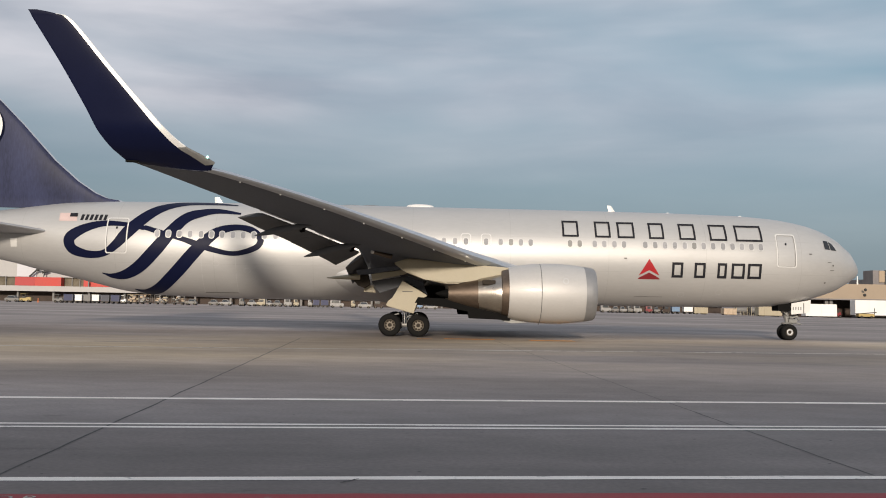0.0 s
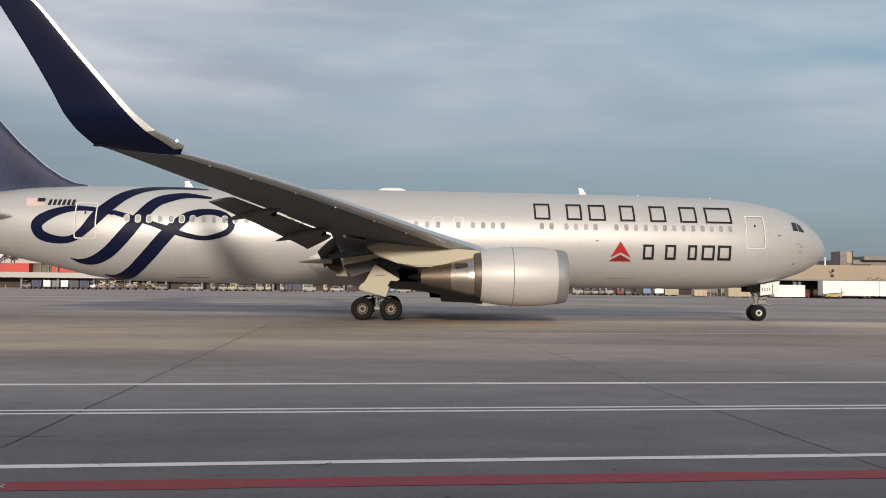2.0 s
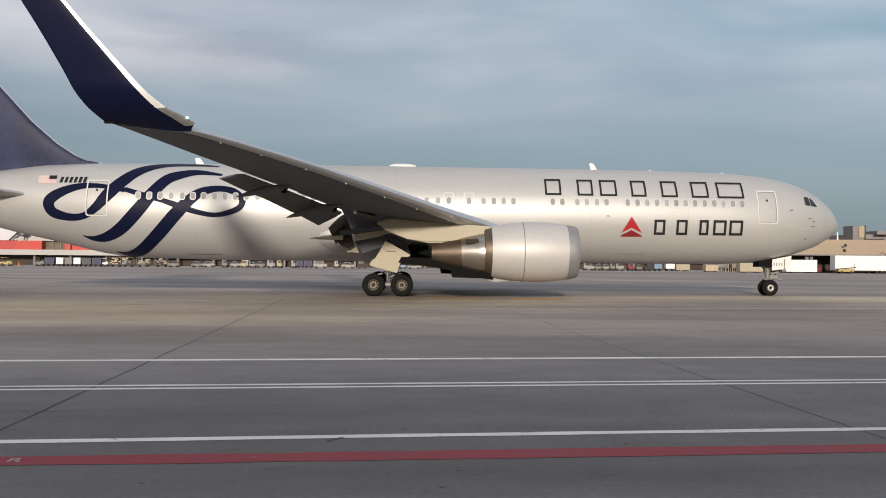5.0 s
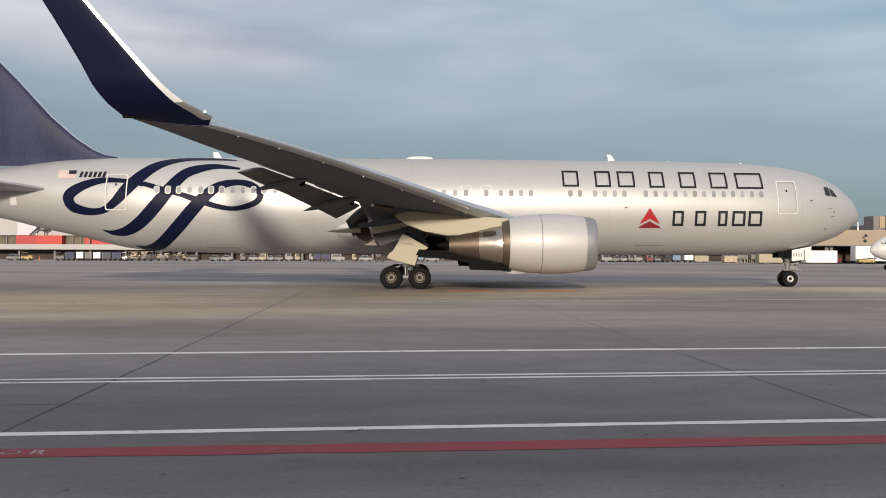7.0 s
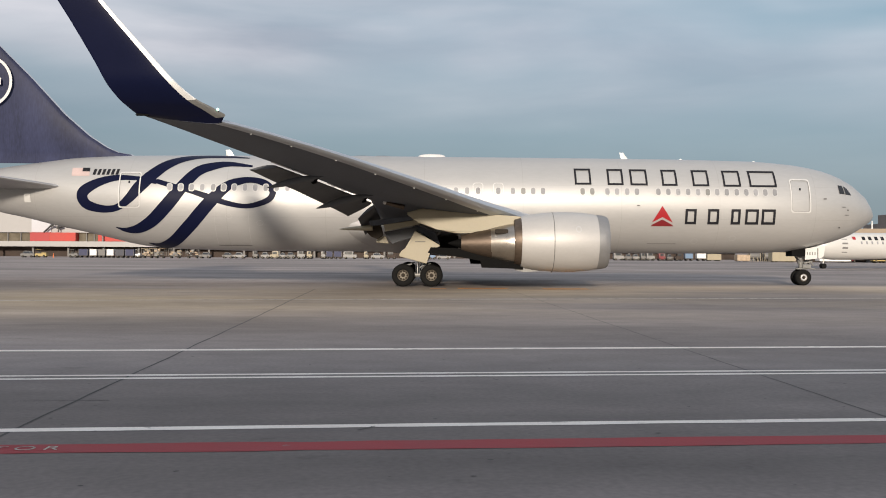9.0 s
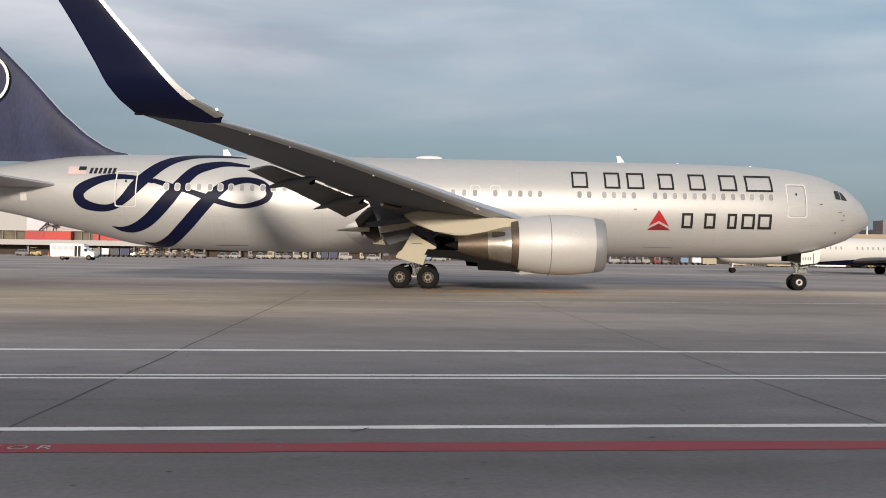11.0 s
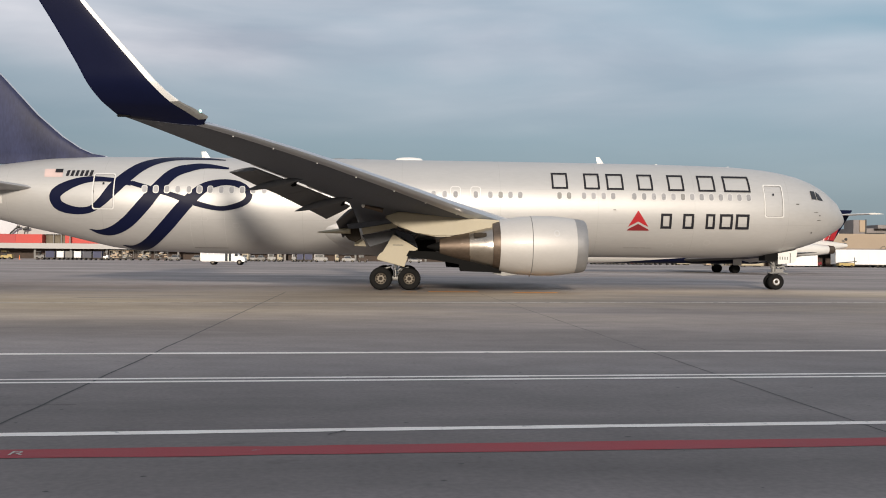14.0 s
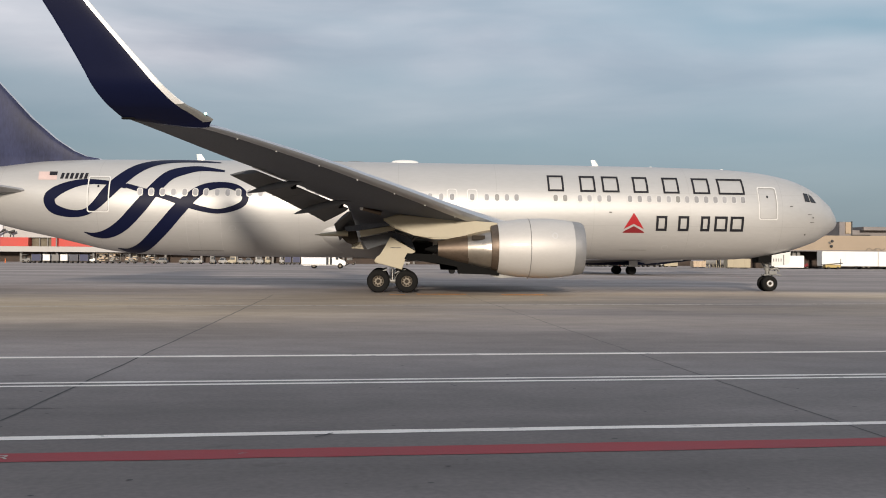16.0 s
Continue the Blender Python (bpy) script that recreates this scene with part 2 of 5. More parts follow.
HULL = hull_paint()
NAVY = material("navy_paint", (0.005, 0.007, 0.026), 0.4, 0, 0.1, 0.6, 12, 0, (1, 1, 1), 0.0, 0.05, spec=0.08)
# the strong stretched tone variation paints streaky reflections on the navy fin
FIN_NAVY_SHEEN = material("fin_navy_with_sheen", (0.027, 0.032, 0.070), 0.5, 0.0, 0.45, 0.55, 10, 0, (1.2, 1, 0.3), 0.0, 0.06, spec=0.15)
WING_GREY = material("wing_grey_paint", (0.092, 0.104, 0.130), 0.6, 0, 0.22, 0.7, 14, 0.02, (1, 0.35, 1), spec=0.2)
WING_METAL = material("bare_leading_edge", (0.44, 0.47, 0.52), 0.34, 0.5, 0.06, 1.5, 20)
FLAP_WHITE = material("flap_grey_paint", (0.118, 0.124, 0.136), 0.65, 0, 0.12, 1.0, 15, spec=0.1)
TAIL_GREY = material("tailplane_grey_paint", (0.42, 0.42, 0.43), 0.42, 0.25, 0.12, 0.8, 12, 0, (1, 0.4, 1))
CREAM = material("cream_panel_and_sunlit_flap", (0.32, 0.285, 0.205), 0.5, 0, 0.07, 1.3, 18)
COWL = material("cowl_paint", (0.45, 0.44, 0.43), 0.55, 0.25, 0.06, 0.8, 12, 0, (0.5, 1, 1), 0.2)
LIP = material("inlet_lip_metal", (0.27, 0.27, 0.275), 0.5, 0.5, 0.1, 2, 20)
STEEL = material("exhaust_steel", (0.36, 0.33, 0.295), 0.3, 0.9, 0.16, 1.6, 12, 0, (0.6, 1, 1))
BURNT = material("heat_stained_titanium", (0.13, 0.10, 0.078), 0.45, 0.75, 0.3, 1.4, 10, 0, (0.5, 1, 1))
BLACK = material("black_soot_metal_and_shade", (0.006, 0.006, 0.006), 0.75, 0.0, 0.3, 2, 15, spec=0.06)
RUBBER = material("tyre_rubber", (0.010, 0.010, 0.010), 0.85, 0, 0.3, 4, 40, 0.2, spec=0.12)
RIM = material("wheel_alloy", (0.10, 0.085, 0.066), 0.5, 0.3, 0.15, 6, 40)
HUB_DARK = material("wheel_hub_dark", (0.03, 0.024, 0.018), 0.7, 0.0, 0.3, 8, 40, spec=0.15)
CHROME = material("oleo_chrome", (0.8, 0.8, 0.8), 0.15, 1.0, 0.03, 4, 30)
GEAR = material("gear_grey_paint", (0.19, 0.19, 0.185), 0.45, 0.1, 0.15, 4, 30)
DOOR_WHITE = material("door_outline_white", (0.58, 0.58, 0.575), 0.4, 0, 0.03, 2, 20)
# white that paints sun-bright edges, slots and glints
SUNLIT_WHITE = material("sunlit_edge_white", (0.70, 0.70, 0.69), 0.35, 0.1, 0.04, 2, 20)
WHITE = material("white_gloss_paint", (0.62, 0.62, 0.61), 0.35, 0, 0.05, 1.0, 15)
WINDOW_SHADE = material("cabin_window_blind", (0.27, 0.27, 0.28), 0.3, 0, 0.08, 4, 30, coat=0.5, random_tint=0.18)
WINDOW_RIM = material("cabin_window_frame", (0.46, 0.46, 0.46), 0.4, 0.2, 0.05, 4, 30)
GLASS_DARK = material("dark_cockpit_glass", (0.012, 0.013, 0.015), 0.22, 0, 0.2, 2, 10)
SEAM = material("panel_gap", (0.10, 0.095, 0.09), 0.7, 0, 0.2, 6, 30)
MARK_GREY = material("dark_marking_paint", (0.016, 0.016, 0.02), 0.5, 0, 0.12, 2, 25, spec=0.15)
RED = material("red_paint", (0.34, 0.012, 0.018), 0.35, 0, 0.1, 1.5, 20, coat=0.3)
DEEP_RED = material("deep_red_paint", (0.17, 0.009, 0.014), 0.35, 0, 0.1, 1.5, 20, coat=0.3)
FLAG_PINK = material("faded_flag_paint", (0.52, 0.40, 0.38), 0.45, 0, 0.1, 2, 25)
GREEN_GLOW = material("navigation_lamp", (0.5, 0.8, 0.65), 0.2, 0, 0.05, 4, 20, glow=(0.45, 1.0, 0.75, 2.2))
CONCRETE = concrete("apron_concrete")
LINE_WHITE = worn_paint("white_line_paint", (0.92, 0.81, 0.74), 0.31)
LINE_RED = worn_paint("red_line_paint", (0.30, 0.026, 0.034), 0.25)
LINE_ORANGE = worn_paint("orange_line_paint", (0.70, 0.30, 0.05), 0.30)
SEALANT = material("joint_sealant", (0.055, 0.052, 0.05), 0.8, 0, 0.4, 2.0, 15)
STAIN = material("oil_stained_concrete", (0.17, 0.145, 0.125), 0.7, 0, 0.4, 0.8, 8)
LIGHT_SEAM = worn_paint("pale_joint_grout", (0.46, 0.43, 0.38), 0.4)


# ---- mesh helpers ----
def part(name, bm, mat, parent=None, label="", smooth=True, at=None):
    """Links a bmesh as one mesh object, under a thing or a part."""
    bmesh.ops.recalc_face_normals(bm, faces=bm.faces)
    me = bpy.data.meshes.new(name)
    bm.to_mesh(me)
    bm.free()
    for p in me.polygons:
        p.use_smooth = smooth
    if smooth:
        me.set_sharp_from_angle(angle=radians(38))
    me.materials.append(mat)
    ob = new(name, me)
    if parent:
        ob.parent = parent
    if at:
        ob.location = at
    if label:
        ob["label"] = label
    return ob


def thing(name, label, category, at=(0, 0, 0), turn=0.0, group="", kind=""):
    ob = new(name)
    ob.empty_display_size = 0.3
    ob.matrix_world = pose(*at, 0, 0, turn)
    return tagged(ob, label, category, group, kind)


def loft(bm, rings, caps=True, closed=True):
    """Skins a row of rings with equal point counts."""
    vs = [[bm.verts.new(p) for p in ring] for ring in rings]
    n = len(vs[0])
    for a, b in zip(vs, vs[1:]):
        for i in range(n if closed else n - 1):
            j = (i + 1) % n
            bm.faces.new((a[i], a[j], b[j], b[i]))
    if caps:
        for ring in (vs[0], vs[-1]):
            bm.faces.new(ring)
    return bm


def lathe(bm, profile, y=0.0, z=0.0, n=40, caps=True):
    """Turns (x, radius) round a line along x."""
    return loft(bm, [[(x, y + r * math.cos(2 * math.pi * i / n), z + r * math.sin(2 * math.pi * i / n)) for i in range(n)] for x, r in profile], caps)


def rod(bm, a, b, r0, r1=None, n=12):
    a, b = Vector(a), Vector(b)
    r1 = r0 if r1 is None else r1
    d = (b - a).normalized()
    u = d.orthogonal().normalized()
    v = d.cross(u)
    return loft(bm, [[c + r * (math.cos(2 * math.pi * i / n) * u + math.sin(2 * math.pi * i / n) * v) for i in range(n)] for c, r in ((a, r0), (b, r1))])


def box(bm, lo, hi, bevel=0.0, taper=(1.0, 1.0)):
    """A block from corner lo to corner hi; taper shrinks its top in x and y."""
    x0, y0, z0 = lo
    x1, y1, z1 = hi
    cx, cy = (x0 + x1) / 2, (y0 + y1) / 2
    tx, ty = (x1 - x0) / 2 * taper[0], (y1 - y0) / 2 * taper[1]
    low = [bm.verts.new(p) for p in ((x0, y0, z0), (x1, y0, z0), (x1, y1, z0), (x0, y1, z0))]
    top = [bm.verts.new(p) for p in ((cx - tx, cy - ty, z1), (cx + tx, cy - ty, z1), (cx + tx, cy + ty, z1), (cx - tx, cy + ty, z1))]
    faces = [bm.faces.new(low[::-1]), bm.faces.new(top)]
    for i in range(4):
        j = (i + 1) % 4
        faces.append(bm.faces.new((low[i], low[j], top[j], top[i])))
    if bevel:
        edges = list({e for f in faces for e in f.edges})
        bmesh.ops.bevel(bm, geom=edges, offset=bevel, segments=2, affect="EDGES")
    return bm


def prism(bm, outline, depth, axis=1):
    """A flat outline given in the two other axes, made thick along one axis from depth[0] to depth[1]."""
    def at(p, d):
        q = list(p)
        q.insert(axis, d)
        return q
    return loft(bm, [[at(p, d) for p in outline] for d in depth])


# ---- ground ----
def sheet(name, x0, x1, y0, y1, z, mat, label, category):
    bm = bmesh.new()
    vs = [bm.verts.new(p) for p in ((x0, y0, z), (x1, y0, z), (x1, y1, z), (x0, y1, z))]
    bm.faces.new(vs)
    return tagged(part(name, bm, mat, smooth=False), label, category, kind="structure")


sheet("ground", -2500, 2500, -400, 4000, 0.0, CONCRETE, "wide worn grey concrete airport apron with stains", "apron")


def strip(name, x0, y0, x1, y1, width, z, mat, label, category, wobble=0.0, seed=0, pieces=60):
    """A painted or sealed strip on the ground from one point to another."""
    rnd = random.Random(seed)
    bm = bmesh.new()
    a, b = Vector((x0, y0, z)), Vector((x1, y1, z))
    side = Vector((-(b - a).y, (b - a).x, 0)).normalized()
    prev, drift = None, 0.0
    for i in range(pieces + 1):
        drift = 0.8 * drift + rnd.uniform(-wobble, wobble)
        c = a.lerp(b, i / pieces) + side * drift
        w = width / 2 * (1 + rnd.uniform(-0.12, 0.12) * (wobble > 0))
        pair = (bm.verts.new(c - side * w), bm.verts.new(c + side * w))
        if prev:
            bm.faces.new((prev[0], prev[1], pair[1], pair[0]))
        prev = pair
    return tagged(part(name, bm, mat, smooth=False), label, category, kind="structure")


def lane_y(x, y_mid, slope=0.088):
    return y_mid + slope * (x + 21.6)


for nm, ym, w, wob in (("lane_line_far", -38.62, 0.27, 0.002), ("lane_line_double", -42.79, 0.16, 0.002), ("lane_line_double_near", -42.42, 0.16, 0.002),
                       ("lane_line_near", -46.98, 0.19, 0.010)):
    strip(nm, -140, lane_y(-140, ym), 100, lane_y(100, ym), w, 0.004, LINE_WHITE, "worn white painted lane line on concrete", "ground marking", wob, 3, 400)
strip("lane_line_red", -140, lane_y(-140, -48.06, 0.077), 100, lane_y(100, -48.06, 0.077), 0.42, 0.004, LINE_RED, "faded red painted boundary line on concrete", "ground marking", 0.005, 4, 400)
strip("joint_1", -26.05, -52, -27.75, -9, 0.036, 0.003, SEALANT, "dark tar-sealed joint between concrete slabs", "slab joint", 0.012, 5, 90)
strip("joint_2", -16.33, -50, -18.1, -9, 0.022, 0.003, SEALANT, "dark tar-sealed joint between concrete slabs", "slab joint", 0.012, 6, 90)
strip("joint_3", -140, lane_y(-140, -18.95, 0.145), 100, lane_y(100, -18.95, 0.145), 0.32, 0.003, LIGHT_SEAM, "pale grouted joint along the taxi lane", "slab joint", 0.01, 7, 200)
strip("orange_mark_1", -20.6, -7.3, -18.0, -7.1, 0.9, 0.004, LINE_ORANGE, "faded orange paint dash on the apron", "ground marking", 0.02, 8, 20)
strip("orange_mark_2", -16.2, -7.6, -13.9, -7.4, 1.0, 0.004, LINE_ORANGE, "faded orange paint dash on the apron", "ground marking", 0.02, 9, 20)
strip("orange_mark_3", -22.0, -7.9, -21.2, -7.85, 0.5, 0.004, LINE_ORANGE, "small faded orange paint dab on the apron", "ground marking", 0.02, 10, 8)


def ground_letters():
    """Worn white stencil letters T, O and R on the red line."""
    cu = bpy.data.curves.new("stencil_letters", "FONT")
    cu.body, cu.size, cu.space_character = "TOR", 0.26, 1.5
    tmp = bpy.data.objects.new("stencil_letters", cu)
    scene.collection.objects.link(tmp)
    me = bpy.data.meshes.new_from_object(tmp.evaluated_get(bpy.context.evaluated_depsgraph_get()))
    bpy.data.objects.remove(tmp)
    me.materials.append(LIGHT_SEAM)
    ob = new("ground_lettering", me)
    ob.matrix_world = pose(-26.02, -48.47, 0.008, 0, 0, 4.4)
    tagged(ob, "worn white stencil letters on the red line", "ground marking", kind="structure")


ground_letters()


def pock_marks():
    """Small dark oil spots and pits scattered over the near concrete."""
    rnd = random.Random(11)
    bm = bmesh.new()
    for _ in range(110):
        x, y = rnd.uniform(-29, -13), rnd.uniform(-55, -40)
        r = rnd.uniform(0.008, 0.028)
        pts = [bm.verts.new((x + r * rnd.uniform(0.7, 1.6) * math.cos(a), y + r * rnd.uniform(0.6, 1.0) * math.sin(a), 0.003)) for a in (0, 0.9, 1.8, 2.7, 3.6, 4.5, 5.4)]
        bm.faces.new(pts)
    tagged(part("oil_spots", bm, SEALANT, smooth=False), "small dark oil spots on concrete", "stain", kind="stuff")


pock_marks()


def stain(name, x, y, long, wide, seed):
    """An oil or water stain: an uneven flat blot, longer along the lane."""
    rnd = random.Random(seed)
    bm = bmesh.new()
    n = 26
    rim, drift = [], 1.0
    for k in range(n):
        drift = 0.6 * drift + 0.4 * rnd.uniform(0.6, 1.35)
        a = 2 * math.pi * k / n
        rim.append(bm.verts.new((x + long / 2 * drift * math.cos(a), y + wide / 2 * drift * math.sin(a), 0.0025)))
    bm.faces.new(rim)
    tagged(part(name, bm, STAIN, smooth=False), "dark oil stain soaked into the concrete", "stain", kind="structure")


for k, (x, y, long, wide) in enumerate(((-34.0, -16.5, 3.4, 0.5), (-31.5, -14.0, 4.2, 0.35), (-7.6, -24.5, 2.6, 0.9), (-5.2, -25.2, 1.5, 0.5))):
    stain("oil_stain", x, y, long, wide, 40 + k)
strip("crack_1", -22.60, -47.34, -22.42, -47.10, 0.022, 0.007, SEALANT, "dark crack across the white line", "crack", 0.006, 21, 12)
strip("crack_2", -27.0, -45.42, -25.9, -45.32, 0.016, 0.003, SEALANT, "thin dark crack in the concrete", "crack", 0.006, 22, 30)


def building_behind():
    """The plain terminal block at the viewer's back; its shade lies over the near lanes."""
    bm = bmesh.new()
    box(bm, (-260, -104, 0), (240, -82, 11.2))
    tagged(part("wall_south", bm, WALL_TAN, smooth=False), "plain tan terminal wall", "wall", kind="structure")


# ---- the airliner ----
TOP = [(-49.4, 6.3), (-47.5, 6.69), (-45.5, 6.97), (-42.9, 7.32), (-40, 7.46), (-36, 7.5), (-26, 7.52), (-14, 7.47), (-7.2, 7.42), (-2.82, 7.32), (-0.63, 7.13),
       (1.06, 6.8), (1.91, 6.47), (2.75, 6.01), (3.6, 5.3), (4.05, 4.65), (4.28, 4.13)]
BOTTOM = [(-49.4, 4.75), (-47.5, 4.08), (-45.8, 3.76), (-44.2, 3.33), (-42.5, 2.98), (-40.8, 2.58), (-39.2, 2.19), (-37.5, 2.0), (-32.8, 1.88), (-7.3, 1.85), (-2.63, 1.88),
          (-0.6, 2.02), (1.08, 2.37), (1.92, 2.64), (2.76, 2.95), (3.61, 3.46), (4.05, 3.78), (4.28, 4.13)]


def hull_at(x):
    """Mid height, half height and half width of the hull at x."""
    t, b = float(np.interp(x, *zip(*TOP))), float(np.interp(x, *zip(*BOTTOM)))
    r = (t - b) / 2
    return (t + b) / 2, r, r * float(np.interp(x, (-49, -38, -30, 0, 4.28), (0.93, 0.95, 0.93, 0.93, 1.0)))


def skin(x, z, out=0.008):
    """The starboard hull surface at (x, z), lifted outwards a little."""
    c, r, w = hull_at(x)
    s = max(-0.999, min(0.999, (z - c) / r))
    q = math.sqrt(1 - s * s)
    return Vector((x, -w * q, z)) + out * Vector((0, -q / w, s / r)).normalized()


airliner = thing("airliner", "large twin-engine passenger jet in silver white with navy ribbons", "airplane")


def smooth_rows(xs):
    """Hull rings, their outlines softened along x."""
    rings, n = [], 64
    for x in xs:
        rows = [hull_at(x + d) for d in (-0.5, -0.25, 0, 0.25, 0.5)] if -48.5 < x < 2.0 else [hull_at(x)]
        c, r, w = (sum(v) / len(rows) for v in zip(*rows))
        rings.append([(x, w * math.sin(2 * math.pi * i / n), c - r * math.cos(2 * math.pi * i / n)) for i in range(n)])
    return rings


xs = [-50.3] + list(np.arange(-49.4, 2.0, 0.6)) + list(np.arange(2.0, 4.0, 0.2)) + [4.0, 4.1, 4.18, 4.24, 4.275]
rings = smooth_rows(xs[1:])
rings.insert(0, [(-50.3, 0.35 * math.sin(2 * math.pi * i / 64), 5.6 - 0.35 * math.cos(2 * math.pi * i / 64)) for i in range(64)])
fuselage = part("fuselage", loft(bmesh.new(), rings), HULL, airliner, "silver-white hull with a row of cabin windows")

# belly fairing under the wing roots
bm = bmesh.new()
rr = []
for k in range(29):
    u = k / 28
    x = -29.4 + 19.0 * u
    f = max(0.05, 1 - abs(2 * u - 1) ** 2.6) ** 0.5
    rr.append([(x, 3.05 * f * math.sin(2 * math.pi * i / 32), 3.1 + 1.5 * (1 - f) - 1.45 * f * math.cos(2 * math.pi * i / 32)) for i in range(32)])
part("belly_fairing", loft(bm, rr), HULL, airliner)


def decal(name, outline_rows, mat, parent, label="", out=0.01):
    """A painted area on the hull: rows of (x, z) points, skinned row to row."""
    bm = bmesh.new()
    vs = [[bm.verts.new(skin(x, z, out)) for x, z in row] for row in outline_rows]
    for a, b in zip(vs, vs[1:]):
        for i in range(len(a) - 1):
            bm.faces.new((a[i], a[i + 1], b[i + 1], b[i]))
    return part(name, bm, mat, parent, label)


def spline(points, n=8):
    """A smooth run through points of equal length."""
    pts = [np.array(p, float) for p in points]
    pts = [2 * pts[0] - pts[1]] + pts + [2 * pts[-1] - pts[-2]]
    out = []
    for a, b, c, d in zip(pts, pts[1:], pts[2:], pts[3:]):
        for k in range(n):
            t = k / n
            out.append(0.5 * (2 * b + (c - a) * t + (2 * a - 5 * b + 4 * c - d) * t * t + (3 * b - a - 3 * c + d) * t ** 3))
    out.append(pts[-2])
    return out


def ribbon(points, out):
    """A navy ribbon painted on the hull along (x, z, width)."""
    run = [p + np.array((0.07, 0, 0)) for p in spline(points)]
    rows = []
    for k, p in enumerate(run):
        a, b = run[max(0, k - 1)], run[min(len(run) - 1, k + 1)]
        d = (b - a)[:2]
        d = d / max(1e-6, np.hypot(*d))
        nrm = np.array((-d[1], d[0])) * max(0.02, 1.13 * p[2]) / 2
        rows.append([(p[0] + s * nrm[0], p[1] + s * nrm[1]) for s in (-1, -0.33, 0.33, 1)])
    decal("ribbon_marking", rows, NAVY, fuselage, "navy blue painted ribbon", out)


ribbon([(-37.66, 5.77, 0.24), (-38.82, 5.97, 0.22), (-39.97, 6.00, 0.30), (-40.94, 5.77, 0.43), (-41.74, 5.35, 0.55), (-41.97, 4.96, 0.57), (-41.69, 4.48, 0.50),
        (-40.76, 4.23, 0.37), (-39.90, 4.32, 0.33), (-39.22, 4.80, 0.45), (-38.60, 5.51, 0.62), (-37.89, 6.24, 0.62), (-37.21, 6.80, 0.52), (-36.39, 7.16, 0.34),
        (-35.35, 7.33, 0.2), (-33.87, 7.34, 0.14), (-32.65, 7.26, 0.05)], 0.010)
ribbon([(-40.16, 3.21, 0.03), (-39.54, 3.05, 0.23), (-38.73, 3.15, 0.45), (-37.82, 3.66, 0.60), (-36.89, 4.61, 0.66), (-36.13, 5.58, 0.62), (-35.40, 6.39, 0.55),
        (-34.59, 6.71, 0.43), (-33.66, 6.85, 0.27), (-32.33, 6.72, 0.10)], 0.013)
ribbon([(-38.47, 2.32, 0.03), (-37.74, 2.19, 0.26), (-36.82, 2.49, 0.50), (-35.75, 3.38, 0.62), (-34.72, 4.50, 0.64), (-33.94, 5.30, 0.56), (-33.27, 5.73, 0.43),
        (-32.38, 5.90, 0.30), (-31.57, 5.74, 0.33), (-31.07, 5.29, 0.33), (-31.21, 4.84, 0.30), (-31.85, 4.54, 0.27), (-32.65, 4.41, 0.23), (-33.60, 4.57, 0.26),
        (-34.56, 4.88, 0.31), (-35.53, 5.20, 0.25), (-36.67, 5.52, 0.25), (-37.66, 5.81, 0.23)], 0.016)


def slab(name, x0, x1, z0, z1, mat, parent, label="", out=0.012, slant=0.0, nx=2, nz=4):
    return decal(name, [[(x0 + (x1 - x0) * i / nx + slant * k / nz, z0 + (z1 - z0) * k / nz) for i in range(nx + 1)] for k in range(nz + 1)], mat, parent, label, out)


def name_frame(x0, x1, z0, z1, w):
    """A plain open block of four bars, one for each painted character."""
    cx, cz = (x0 + x1) / 2, (z0 + z1) / 2
    corners = [(x0, z0), (x1, z0), (x1, z1), (x0, z1)]
    a = []
    for u, v in zip(corners, corners[1:] + corners[:1]):
        a += [(u[0] + (v[0] - u[0]) * k / 6, u[1] + (v[1] - u[1]) * k / 6) for k in range(6)]
    b = [(cx + (x - cx) * (1 - 2 * w / (x1 - x0)), cz + (z - cz) * (1 - 2 * w / (z1 - z0))) for x, z in a]
    decal("name_block", [a + a[:1], b + b[:1]], MARK_GREY, fuselage, "dark grey painted block", 0.02)


# plain blocks in place of the two painted names
for x0, x1 in ((-13.92, -12.82), (-12.05, -10.98), (-10.75, -9.6), (-8.94, -7.90), (-7.19, -6.08), (-5.43, -4.26), (-3.93, -2.19)):
    lift = -0.008 * (x0 + 14)
    name_frame(x0 + 0.08, x1 - 0.08, 5.74 + lift, 6.70 + lift, 0.115)
for x0, x1 in ((-7.59, -6.91), (-6.30, -5.62), (-4.97, -4.39), (-4.16, -3.35), (-3.22, -2.38)):
    name_frame(x0 + 0.02, x1 - 0.02, 3.53, 4.39, 0.14)


def emblem(low, high, mat, label):
    rows = [[(a[0] + (b[0] - a[0]) * k / 5, a[1] + (b[1] - a[1]) * k / 5) for a, b in zip(low, high)] for k in range(6)]
    decal("emblem", rows, mat, fuselage, label, 0.018)


emblem([(-9.45, 3.62), (-8.87, 3.92), (-8.26, 3.62)], [(-8.91, 4.53), (-8.89, 4.54), (-8.87, 4.53)], RED, "red triangle emblem")
emblem([(-9.50, 3.41), (-8.87, 3.41), (-8.21, 3.41)], [(-9.42, 3.50), (-8.87, 3.79), (-8.29, 3.50)], DEEP_RED, "deep red chevron emblem")


